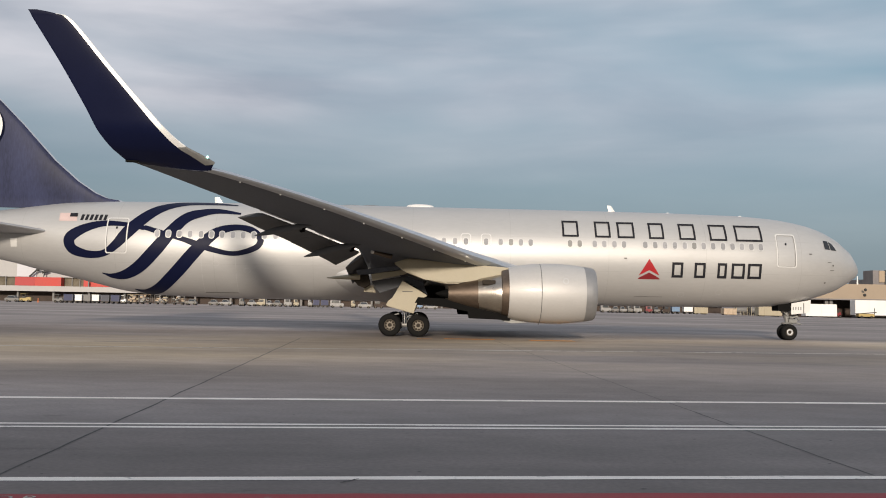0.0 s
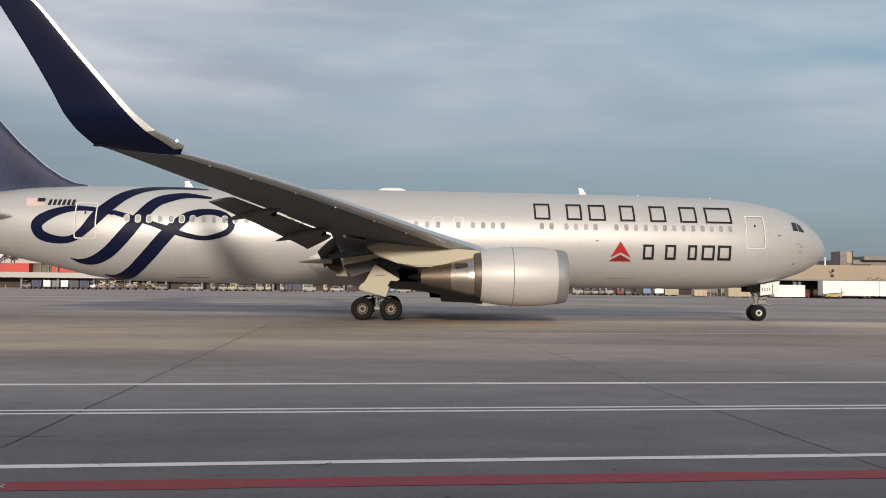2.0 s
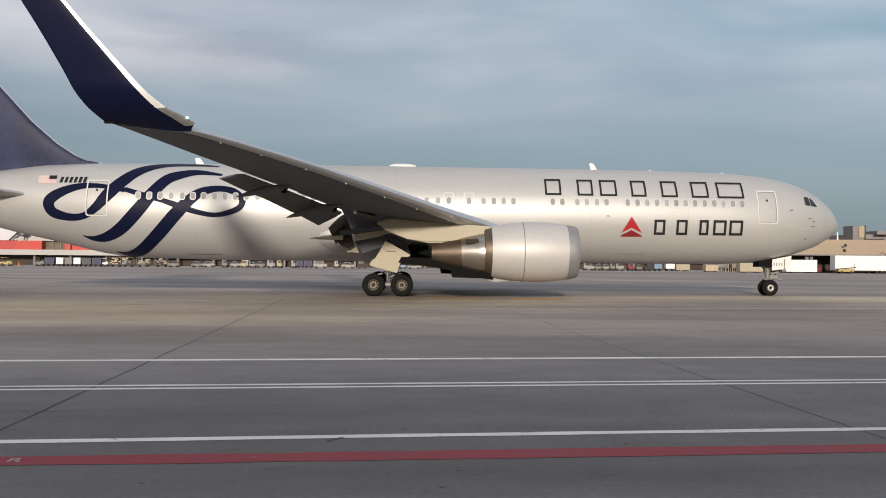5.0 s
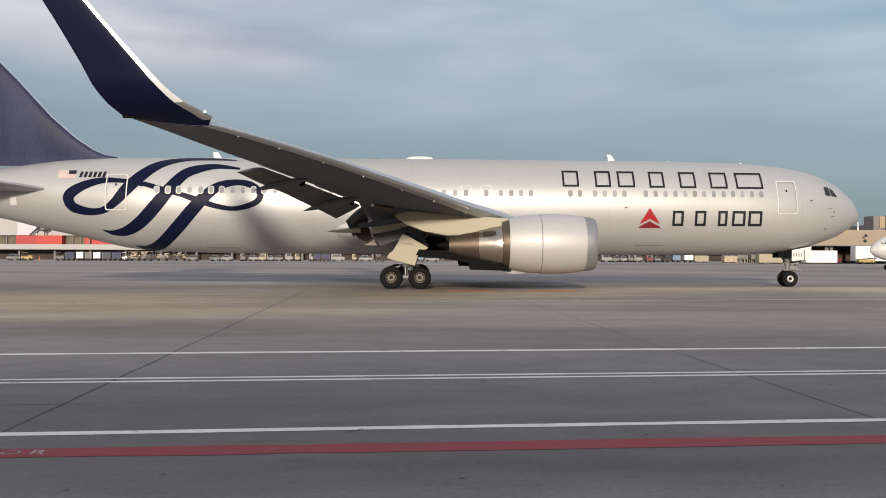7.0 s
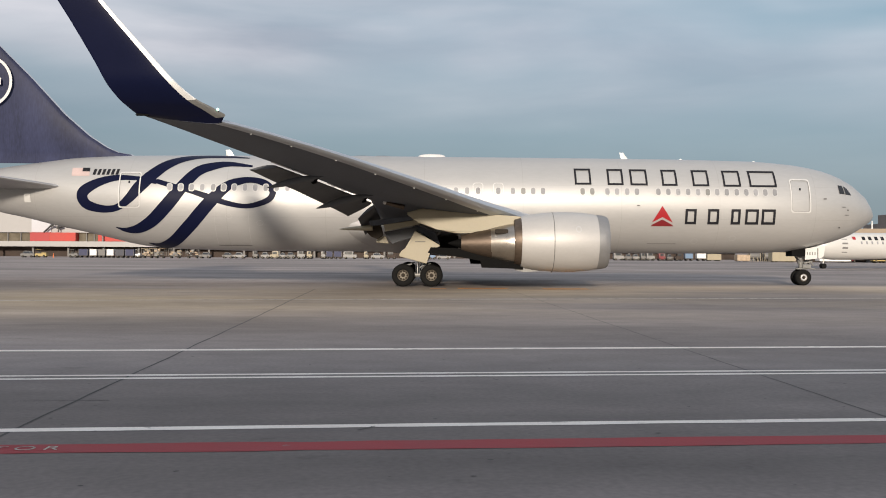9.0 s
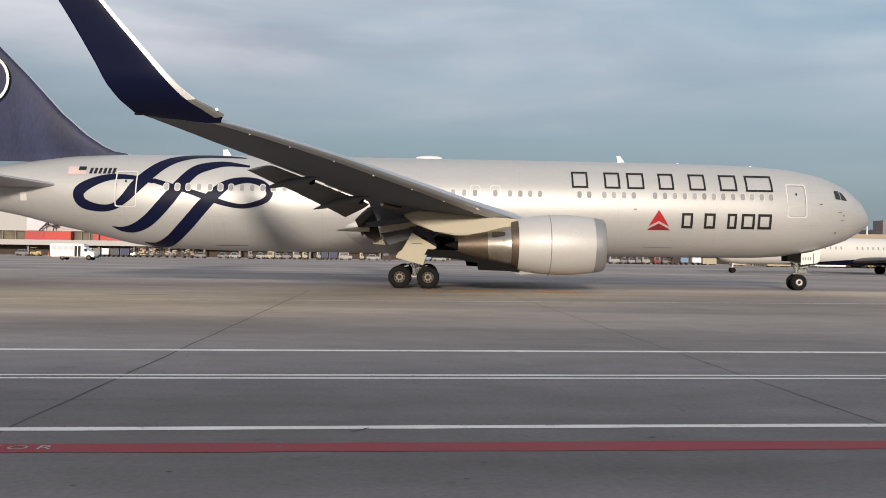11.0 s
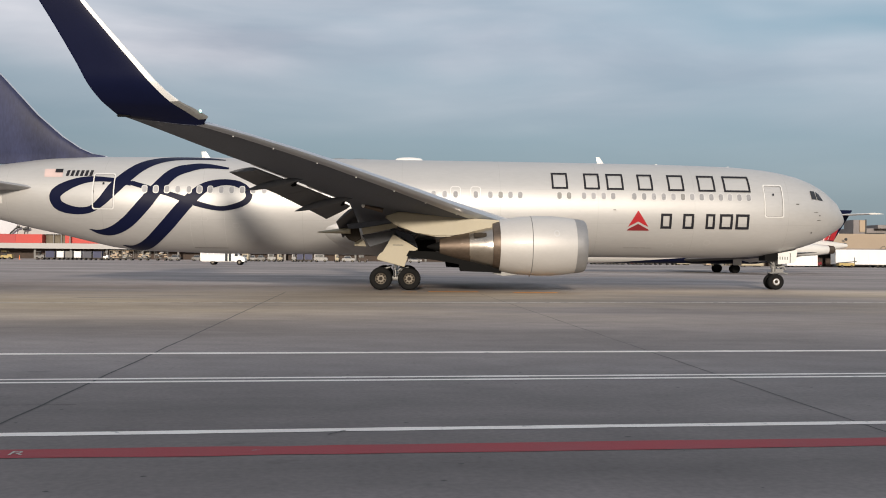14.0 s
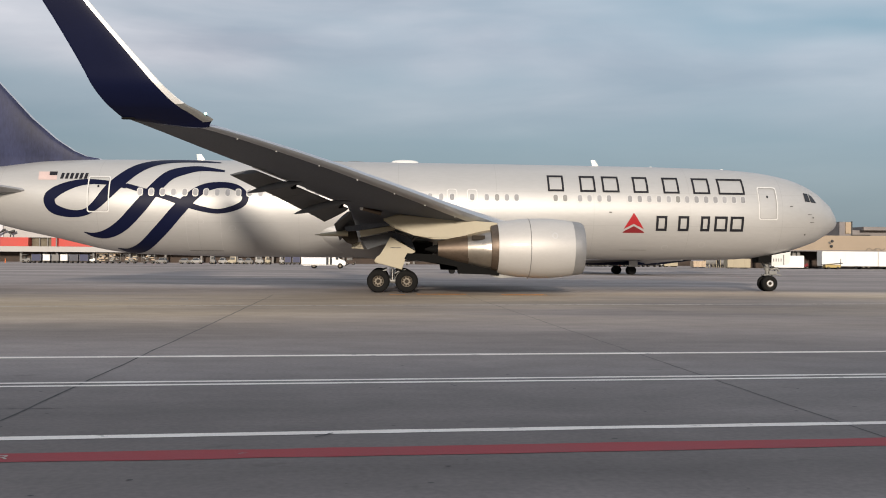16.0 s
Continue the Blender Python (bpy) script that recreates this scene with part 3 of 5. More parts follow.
def ring_outline(x0, x1, z0, z1, r, n=5):
    pts = []
    for cx, cz, a0 in ((x1 - r, z1 - r, 0), (x0 + r, z1 - r, 90), (x0 + r, z0 + r, 180), (x1 - r, z0 + r, 270)):
        for k in range(n + 1):
            a = radians(a0 + 90 * k / n)
            pts.append((cx + r * math.cos(a), cz + r * math.sin(a)))
    out = []
    for a, b in zip(pts, pts[1:] + pts[:1]):
        m = max(1, math.ceil(math.dist(a, b) / 0.15))
        out += [(a[0] + (b[0] - a[0]) * k / m, a[1] + (b[1] - a[1]) * k / m) for k in range(m)]
    return out


def cabin_door(x0, x1, z0, z1):
    """A door leaf with its white outline and a little window."""
    outer = ring_outline(x0, x1, z0, z1, 0.12)

    def inset(w):
        cx, cz = (x0 + x1) / 2, (z0 + z1) / 2
        return [(cx + (x - cx) * (1 - 2 * w / (x1 - x0)), cz + (z - cz) * (1 - 2 * w / (z1 - z0))) for x, z in outer]

    a, b, c = inset(0.06), inset(0.062), inset(0.078)
    d = decal("door_outline", [outer + outer[:1], a + a[:1]], DOOR_WHITE, fuselage, "white painted door outline", 0.024)
    decal("door_gap", [b + b[:1], c + c[:1]], GEAR, d, "", 0.022)
    pane(d, (x0 + x1) / 2 - 0.02, z1 - 0.58, 0.1, 0.14, GLASS_DARK)
    return d


def pane(parent, x, z, w, h, mat):
    pts = ring_outline(x - w / 2, x + w / 2, z - h / 2, z + h / 2, min(w, h) * 0.42, 4)
    bm = bmesh.new()
    bm.faces.new([bm.verts.new(skin(px, pz, 0.021)) for px, pz in pts])
    return part("cabin_window", bm, mat, parent)


def window_frame(parent, x, z, w, h):
    b = ring_outline(x - w / 2, x + w / 2, z - h / 2, z + h / 2, w * 0.42, 4)
    a = [(x + (px - x) * 1.34, z + (pz - z) * 1.22) for px, pz in b]
    return decal("window_frame", [a + a[:1], b + b[:1]], WINDOW_RIM, parent, "", 0.020)


cabin_door(-1.5, -0.32, 4.22, 6.14)
cabin_door(-39.75, -38.5, 4.30, 6.34)
WIN_X = [-2.44, -2.99, -3.54, -4.08, -4.63, -5.20, -5.75, -6.29, -6.84, -7.41, -7.98, -8.54, -9.11, -10.33, -10.88, -11.46, -12.01, -12.87, -13.42,
         -15.67, -16.23, -16.79, -17.38, -18.21, -19.36, -19.98, -20.61, -21.2, -21.8] + [-24.6 - 0.6 * k for k in range(0, 9)] + \
        [-30.15, -30.76, -31.38, -31.97, -32.55, -33.16, -33.76, -34.35, -34.97, -35.57, -36.19, -36.82]
for k, wx in enumerate(WIN_X):
    wz = 5.35 if wx > -22 else 5.46
    window_frame(fuselage, wx, wz, 0.25, 0.38)
    pane(fuselage, wx, wz, 0.25, 0.38, GEAR if k in (7, 17, 18, 21) else WINDOW_SHADE)
for ex in (-18.21, -19.36):      # over-wing exits
    o = ring_outline(ex - 0.3, ex + 0.3, 5.10, 5.82, 0.16)
    i = [(ex + (x - ex) * 0.86, 5.46 + (z - 5.46) * 0.89) for x, z in o]
    decal("exit_outline", [o + o[:1], i + i[:1]], DOOR_WHITE, fuselage, "white exit outline", 0.018)
# cargo hatch: thin gaps round a door in the lower hull
for x0, x1, z0, z1 in ((-34.28, -32.35, 2.20, 2.225), (-34.30, -34.275, 2.21, 4.30), (-32.37, -32.345, 2.21, 4.30), (-9.55, -7.9, 2.42, 2.435)):
    slab("hatch_gap", x0, x1, z0, z1, SEAM if z1 < 3 else WINDOW_RIM, fuselage, "", 0.014, 0.0, 4, 8)

# cockpit side panes
for quad in (((1.52, 5.34), (1.50, 5.84), (1.79, 5.82), (1.86, 5.32)), ((1.92, 5.30), (1.86, 5.80), (2.08, 5.66), (2.32, 5.26))):
    def mid(u, v):
        (ax, az), (bx, bz), (cx, cz), (dx, dz) = quad
        lo, hi = (ax + (dx - ax) * u, az + (dz - az) * u), (bx + (cx - bx) * u, bz + (cz - bz) * u)
        return lo[0] + (hi[0] - lo[0]) * v, lo[1] + (hi[1] - lo[1]) * v
    decal("cockpit_window", [[mid(u / 5, v / 5) for u in range(6)] for v in range(6)], GLASS_DARK, fuselage, "dark cockpit window", 0.02)
slab("seal_plate", -45.45, -45.05, 4.62, 5.1, DOOR_WHITE, fuselage, "pale seal plate under the tailplane", 0.014)
# flag, registration bars, small vents and probes
slab("flag", -42.6, -41.55, 6.12, 6.60, FLAG_PINK, fuselage, "small faded striped flag", 0.012, -0.06)
slab("flag", -42.02, -41.58, 6.38, 6.60, MARK_GREY, fuselage, "dark canton of the flag", 0.018, -0.02)
for k in range(6):
    x0 = -41.38 + 0.27 * k
    slab("registration_bar", x0, x0 + 0.17, 6.18, 6.52, MARK_GREY, fuselage, "grey painted bar", 0.012, 0.05)
for x, z, w, h in ((-10.25, 4.57, 0.16, 0.05), (1.75, 4.57, 0.26, 0.03), (2.0, 4.4, 0.09, 0.08), (1.95, 4.12, 0.26, 0.03), (1.59, 3.41, 0.1, 0.08), (0.55, 5.02, 0.18, 0.06)):
    slab("probe", x - w / 2, x + w / 2, z - h / 2, z + h / 2, SEAM, fuselage, "small dark probe", 0.03)
for x, z in ((-6.86, 2.58), (-4.69, 2.75), (-33.47, 3.84), (-31.73, 3.47)):
    pts = [(x + 0.2 * math.cos(a * math.pi / 8), z + 0.15 * math.sin(a * math.pi / 8)) for a in range(16)]
    inn = [(x + 0.17 * math.cos(a * math.pi / 8), z + 0.125 * math.sin(a * math.pi / 8)) for a in range(16)]
    decal("service_panel", [pts + pts[:1], inn + inn[:1]], WINDOW_RIM, fuselage, "", 0.012)


def blade(x, z, chord, height, rake):
    bm = bmesh.new()
    loft(bm, [[(x + chord / 2, 0, z), (x, 0.03, z), (x - chord / 2, 0, z), (x, -0.03, z)],
              [(x + chord * 0.2 - rake, 0, z + height), (x - rake, 0.015, z + height), (x - chord * 0.35 - rake, 0, z + height), (x - rake, -0.015, z + height)]])
    part("blade_antenna", bm, WHITE, fuselage, "white blade antenna")


blade(-10.55, 7.40, 0.42, 0.42, 0.16)
blade(-33.9, 7.46, 0.5, 0.40, 0.12)
blade(-7.2, 7.38, 0.2, 0.08, 0.0)
blade(-2.85, 7.28, 0.2, 0.08, 0.0)
for x, half, h in ((-22.0, 0.82, 0.17), (-26.1, 0.6, 0.05), (-24.9, 0.6, 0.05)):
    bm = bmesh.new()
    loft(bm, [[(x + half * math.sin(u) , 0.28 * max(0.05, math.cos(u)) * math.cos(a * math.pi / 8), 7.46 + (h * 1.0 + 0.05) * max(0.05, math.cos(u)) ** 0.6 * math.sin(a * math.pi / 8)) for a in range(16)]
              for u in np.linspace(-1.5, 1.5, 13)])
    part("radome_blister", bm, WHITE if h > 0.1 else GEAR, fuselage, "white low radome" if h > 0.1 else "grey low fairing")


# wings
def airfoil(xl, xt, y, zl, zt, thick, n=14):
    """A closed wing section from leading edge (xl, zl) to trailing edge (xt, zt), thick in metres."""
    up, low = [], []
    for k in range(n + 1):
        u = (1 - math.cos(math.pi * k / n)) / 2
        t = 5 * thick * (0.2969 * math.sqrt(u) - 0.126 * u - 0.3516 * u * u + 0.2843 * u ** 3 - 0.1 * u ** 4)
        x, z = xl + (xt - xl) * u, zl + (zt - zl) * u
        up.append((x, y, z + t * 1.05 + 0.12 * thick * math.sin(math.pi * u)))
        low.append((x, y, z - t * 0.85 + 0.12 * thick * math.sin(math.pi * u)))
    return up + low[-2:0:-1]


def lead_x(a):
    return -14.4 - 0.696 * (a - 2.6)


def trail_x(a):
    return -24.85 - 0.04 * (a - 2.6) if a < 8.0 else -25.07 - 0.43 * (a - 8.0)


def lead_z(a):
    return float(np.interp(a, (2.6, 7.56, 10.0, 12.85, 15.7, 18.75, 20.1, 21.4, 22.6, 23.7), (3.02, 3.86, 4.25, 4.76, 5.24, 5.75, 5.93, 6.11, 6.24, 6.36)))


def trail_z(a):
    return float(np.interp(a, (2.6, 8.9, 13.5, 16.7, 18.0, 20.1, 21.4, 22.6, 24.1), (3.62, 4.64, 5.28, 5.69, 5.82, 6.08, 6.24, 6.42, 6.58)))


def wing_sections(side):
    spans = [1.8, 3.2, 5, 6.5, 8.0, 10, 12, 14, 16, 18, 20, 22, 23.4, 23.9]
    for a in spans:
        xl, xt = lead_x(a), trail_x(a)
        chord = xl - xt
        thick = chord * np.interp(a, (2, 8, 24), (0.135, 0.115, 0.10))
        yield xl, xt, side * a, lead_z(a), trail_z(a), thick


def wing(side):
    rows = [airfoil(*s) for s in wing_sections(side)]
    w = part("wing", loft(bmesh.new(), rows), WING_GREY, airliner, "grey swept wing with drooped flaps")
    # bare metal leading edge, a hand's width proud
    bm = bmesh.new()
    rows = []
    for xl, xt, y, zl, zt, th in wing_sections(side):
        if abs(y) < 2.5:
            continue
        sec = airfoil(xl + 0.05, xt, y, zl, zt, th * 1.06)
        m = len(sec)
        rows.append([sec[i % m] for i in range(-3, 4)])
    loft(bm, rows, caps=False, closed=False)
    part("slat", bm, WING_METAL, w, "bright bare metal leading edge")
    # pale fittings on the slat's lower edge
    for a in (4.6, 7.0, 9.2, 11.6, 13.8, 16.2, 18.4, 20.6, 22.4):
        xl, xt = lead_x(a), trail_x(a)
        sec = airfoil(xl + 0.05, xt, side * a, lead_z(a), trail_z(a), (xl - xt) * np.interp(a, (2, 8, 24), (0.135, 0.115, 0.10)) * 1.06)
        bm = bmesh.new()
        bmesh.ops.create_uvsphere(bm, u_segments=8, v_segments=6, radius=0.045)
        part("slat_fitting", bm, WHITE, w, "small pale fitting", at=sec[-3])
    # winglet: the tip curls up and out, then rakes back
    stations = spline([(24.1, 6.56, -29.06, -32.05, 0.24), (24.45, 6.78, -29.46, -32.28, 0.23), (24.75, 7.02, -29.92, -32.50, 0.22), (25.05, 7.5, -30.48, -32.82, 0.20), (25.2, 8.2, -31.12, -33.17, 0.17),
                       (25.45, 9.6, -32.35, -33.95, 0.14), (25.62, 11.0, -33.55, -34.82, 0.09), (25.65, 11.22, -34.05, -34.94, 0.06), (25.66, 11.35, -34.7, -35.02, 0.02)], 4)

    def curl_row(a, z, xl, xt, th, grow=0.0, ahead=0.0):
        lean = min(1.0, max(0.0, (z - 6.62) / 0.9))
        return [(x, side * (a - lean * (q * (1 + 4 * grow) + math.copysign(grow, q))), z + (1 - lean) * (q + math.copysign(grow, q))) for x, _, q in airfoil(xl + ahead, xt, 0, 0, 0, th)]

    curl = [airfoil(lead_x(23.88), trail_x(23.88), side * 23.88, lead_z(23.88), trail_z(23.88), 0.30)] + [curl_row(*s) for s in stations]
    wl_ob = part("winglet", loft(bmesh.new(), curl), NAVY, w, "navy blue upswept winglet")
    # one edge in two colours: white for its sunlit run, grey for the shaded curl
    for name, mat, run, lab in (("leading_edge", SUNLIT_WHITE, stations[8:-4], "leading edge painted sunlit white"), ("leading_edge", GEAR, stations[:9], "leading edge greyed for shade at the curl")):
        edge = []
        for s in run:
            row = curl_row(*s, 0.014, 0.03)
            m = len(row)
            edge.append([row[k % m] for k in range(-3, 4)])
        part(name, loft(bmesh.new(), edge, caps=False, closed=False), mat, wl_ob, lab)
    # navigation lamp
    bm = bmesh.new()
    bmesh.ops.create_uvsphere(bm, u_segments=12, v_segments=8, radius=0.05)
    part("navigation_lamp", bm, GREEN_GLOW, w, "lit green navigation lamp", at=(-29.24, side * 24.36, 6.73))
    # outer flaps hang behind and below the trailing edge, a strip for the lit slot ahead
    def flap(a0, a1, reach, drops, mat):
        rows = []
        for a in np.linspace(a0, a1, 9):
            xl, zl = trail_x(a) + 0.12, trail_z(a) - 0.16
            rows.append(airfoil(xl, trail_x(a) - reach, side * a, zl, trail_z(a) - float(np.interp(a, *drops)), 0.17))
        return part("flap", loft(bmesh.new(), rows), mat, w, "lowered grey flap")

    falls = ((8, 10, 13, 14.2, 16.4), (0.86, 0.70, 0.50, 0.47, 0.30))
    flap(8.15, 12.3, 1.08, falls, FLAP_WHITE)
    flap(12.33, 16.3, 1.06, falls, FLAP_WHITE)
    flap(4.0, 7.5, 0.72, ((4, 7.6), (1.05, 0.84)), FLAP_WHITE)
    # added white strips stand in for light seen through the slots
    for a0, a1 in ((13.55, 16.6), (9.05, 12.2)):
        rows = []
        for a in np.linspace(a0, a1, 6):
            x, z, y = trail_x(a), trail_z(a) + 0.02, side * (a + 0.03)
            rows.append([(x + 0.02, y, z + 0.05), (x + 0.05, y, z - 0.07), (x + 0.12, y - side * 0.03, z - 0.06), (x + 0.09, y - side * 0.03, z + 0.05)])
        part("slot_light_strip", loft(bmesh.new(), rows), SUNLIT_WHITE, w, "white strip painting the light in the flap slot")
    # flap track fairings, long canoes that end in a point behind the flap
    for a, ahead, back, drop, size in ((15.2, 1.5, 0.98, 0.86, 0.72), (11.0, 1.6, 1.15, 1.0, 0.85)):
        rows = []
        x0, z0 = trail_x(a) + ahead, trail_z(a) - 0.36
        for u in np.linspace(0, 1, 16):
            f = max(0.02, math.sin(math.pi * u ** 1.15)) ** 0.75 * (1 - 0.25 * u)
            zz = z0 - (drop - 0.36) * u ** 1.4
            rows.append([(x0 - (ahead + back) * u, side * a + 0.2 * size * f * math.cos(q * math.pi / 8), zz + 0.26 * size * f * math.sin(q * math.pi / 8)) for q in range(16)])
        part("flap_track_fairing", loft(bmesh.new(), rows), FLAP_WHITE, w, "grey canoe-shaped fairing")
    for a in (13.3, 8.8):
        x, z = trail_x(a), trail_z(a)
        bm = bmesh.new()
        prism(bm, [(x + 0.28, z - 0.02), (x - 0.12, z + 0.02), (x - 0.16, z - 0.16), (x - 0.02, z - 0.30), (x + 0.14, z - 0.26), (x + 0.18, z - 0.10)], (side * a - 0.14, side * a + 0.14))
        part("flap_bracket", bm, BLACK, w, "dark flap bracket", smooth=False)
        bm = bmesh.new()
        rod(bm, (x + 0.1, side * (a + 0.1), z + 0.06), (x + 0.85, side * (a + 0.1), z + 0.10), 0.035, n=8)
        rod(bm, (x + 0.85, side * (a + 0.1), z + 0.10), (x + 0.86, side * (a + 0.1), z - 0.12), 0.02, n=8)
        part("hinge_arm", bm, BLACK, w, "thin dark hinge arm")
    # fairing end and links of the inboard flap
    # cream instead of flap grey puts sunlight into the colour of these pieces
    rows = []
    for u in np.linspace(0, 1, 12):
        f = max(0.03, 1 - u) ** 0.6
        rows.append([(-25.1 - 1.75 * u, side * 6.0 + 0.2 * f * math.cos(q * math.pi / 8), 3.16 - 0.10 * u + 0.17 * f * math.sin(q * math.pi / 8)) for q in range(16)])
    part("flap_track_fairing", loft(bmesh.new(), rows), CREAM, w, "pointed fairing coloured cream as sunlit")
    for name, mat, a, half, pts in (("flap_vane", CREAM, 6.0, 0.14, [(-24.52, 3.30), (-22.75, 3.58), (-22.60, 3.36), (-24.42, 2.95)]),
                                    ("flap_linkage", WING_GREY, 5.9, 0.30, [(-25.3, 3.50), (-22.9, 3.80), (-22.75, 3.62), (-24.6, 3.30), (-25.2, 3.25)]),
                                    ("flap_linkage", HUB_DARK, 5.6, 0.20, [(-25.15, 3.30), (-24.7, 3.40), (-24.55, 2.75), (-24.85, 2.55), (-25.2, 2.68), (-25.45, 2.95)]),
                                    ("flap_linkage", FLAP_WHITE, 5.0, 0.10, [(-24.55, 2.95), (-22.7, 3.25), (-22.75, 2.75), (-24.1, 2.30)]),
                                    ("flap_linkage", CREAM, 5.1, 0.08, [(-24.9, 2.68), (-24.45, 2.72), (-24.28, 2.32), (-24.95, 2.36)]),
                                    ("gear_bay_door", WING_GREY, 5.0, 0.03, [(-23.2, 3.45), (-21.75, 2.95), (-21.5, 2.28), (-22.75, 3.02)])):
        bm = bmesh.new()
        prism(bm, pts, (side * a - half, side * a + half))
        bmesh.ops.bevel(bm, geom=bm.edges[:], offset=0.02, segments=1, affect="EDGES")
        part(name, bm, mat, w, "flap piece coloured cream as sunlit" if mat is CREAM else "dark flap linkage", smooth=False)
    # brown fairing and white cap, added to colour in a sun reflection under the wing
    bm = bmesh.new()
    rod(bm, (-24.30, side * 8.4, 4.36), (-23.35, side * 8.3, 4.14), 0.10, 0.13, n=12)
    part("glint_fairing", bm, BURNT, w, "brown fairing for a sun reflection under the wing")
    bm = bmesh.new()
    bmesh.ops.create_uvsphere(bm, u_segments=12, v_segments=8, radius=0.11)
    part("glint_cap", bm, SUNLIT_WHITE, w, "white cap for a painted sun glint", at=(-24.33, side * 8.42, 4.37))
    bm = bmesh.new()
    box(bm, (-32.10, min(side * 24.05, side * 24.2), 6.53), (-31.65, max(side * 24.05, side * 24.2), 6.60), 0.02)
    part("tip_fitting", bm, BLACK, w, "dark fitting at the wing tip", smooth=False)
    return w


for side in (-1, 1):
    wing(side)


# tail
def fin():
    lead = [(-38.9, 7.2), (-39.7, 7.52), (-40.4, 7.63), (-41.1, 7.93), (-42.1, 8.58), (-43.54, 9.82), (-45.55, 11.98), (-47.56, 13.97), (-49.3, 15.7)]
    rows = []
    for x, z in lead:
        back = -50.3 - 0.42 * (z - 7.4)
        th = np.interp(z, (7.4, 9, 15.7), (0.35, 0.75, 0.35))
        sec = airfoil(x, back, 0, 0, 0, th)
        rows.append([(px, q - 0.06 * th, z - (0.2 if z < 7.3 else 0)) for px, _, q in sec])
    f = part("fin", loft(bmesh.new(), rows), FIN_NAVY_SHEEN, airliner, "tall dark navy tail fin")
    edge = []
    for row in rows:
        m = len(row)
        edge.append([(row[i % m][0] + 0.025, row[i % m][1] * 1.03, row[i % m][2] + 0.01) for i in (-1, 0, 1)])
    part("leading_edge", loft(bmesh.new(), edge, caps=False, closed=False), WING_METAL, f, "bright polished leading edge")
    # white ring and bars
    bm = bmesh.new()
    n = 64
    cx, cz, R = -48.15, 11.75, 1.54
    ringv = [[bm.verts.new((cx + r * math.cos(2 * math.pi * i / n), -0.5, cz + r * math.sin(2 * math.pi * i / n))) for i in range(n)] for r in (R - 0.16, R)]
    for i in range(n):
        bm.faces.new((ringv[0][i], ringv[0][(i + 1) % n], ringv[1][(i + 1) % n], ringv[1][i]))
    part("ring_marking", bm, WHITE, f, "white painted ring", smooth=False)
    for x0, z0, z1 in ((-47.5, 11.55, 11.95), (-48.2, 11.55, 11.95)):
        bm = bmesh.new()
        bm.faces.new([bm.verts.new(p) for p in ((x0 - 0.22, -0.5, z0), (x0 + 0.22, -0.5, z0), (x0 + 0.22, -0.5, z1), (x0 - 0.22, -0.5, z1))])
        part("marking_bar", bm, WHITE, f, "white painted bar", smooth=False)
    for side in (-1, 1):
        rows = []
        for a in (0.4, 1.6, 3, 5, 7, 9.0):
            xl = -42.75 - 0.78 * (a - 1.2)
            xt = -49.1 - 0.32 * (a - 1.2)
            rows.append(airfoil(xl, xt, side * a, 5.48 + 0.11 * (a - 1.6), 5.52 + 0.11 * (a - 1.6), (xl - xt) * 0.07))
        part("tailplane", loft(bmesh.new(), rows), TAIL_GREY, airliner, "pale grey horizontal tailplane")


fin()


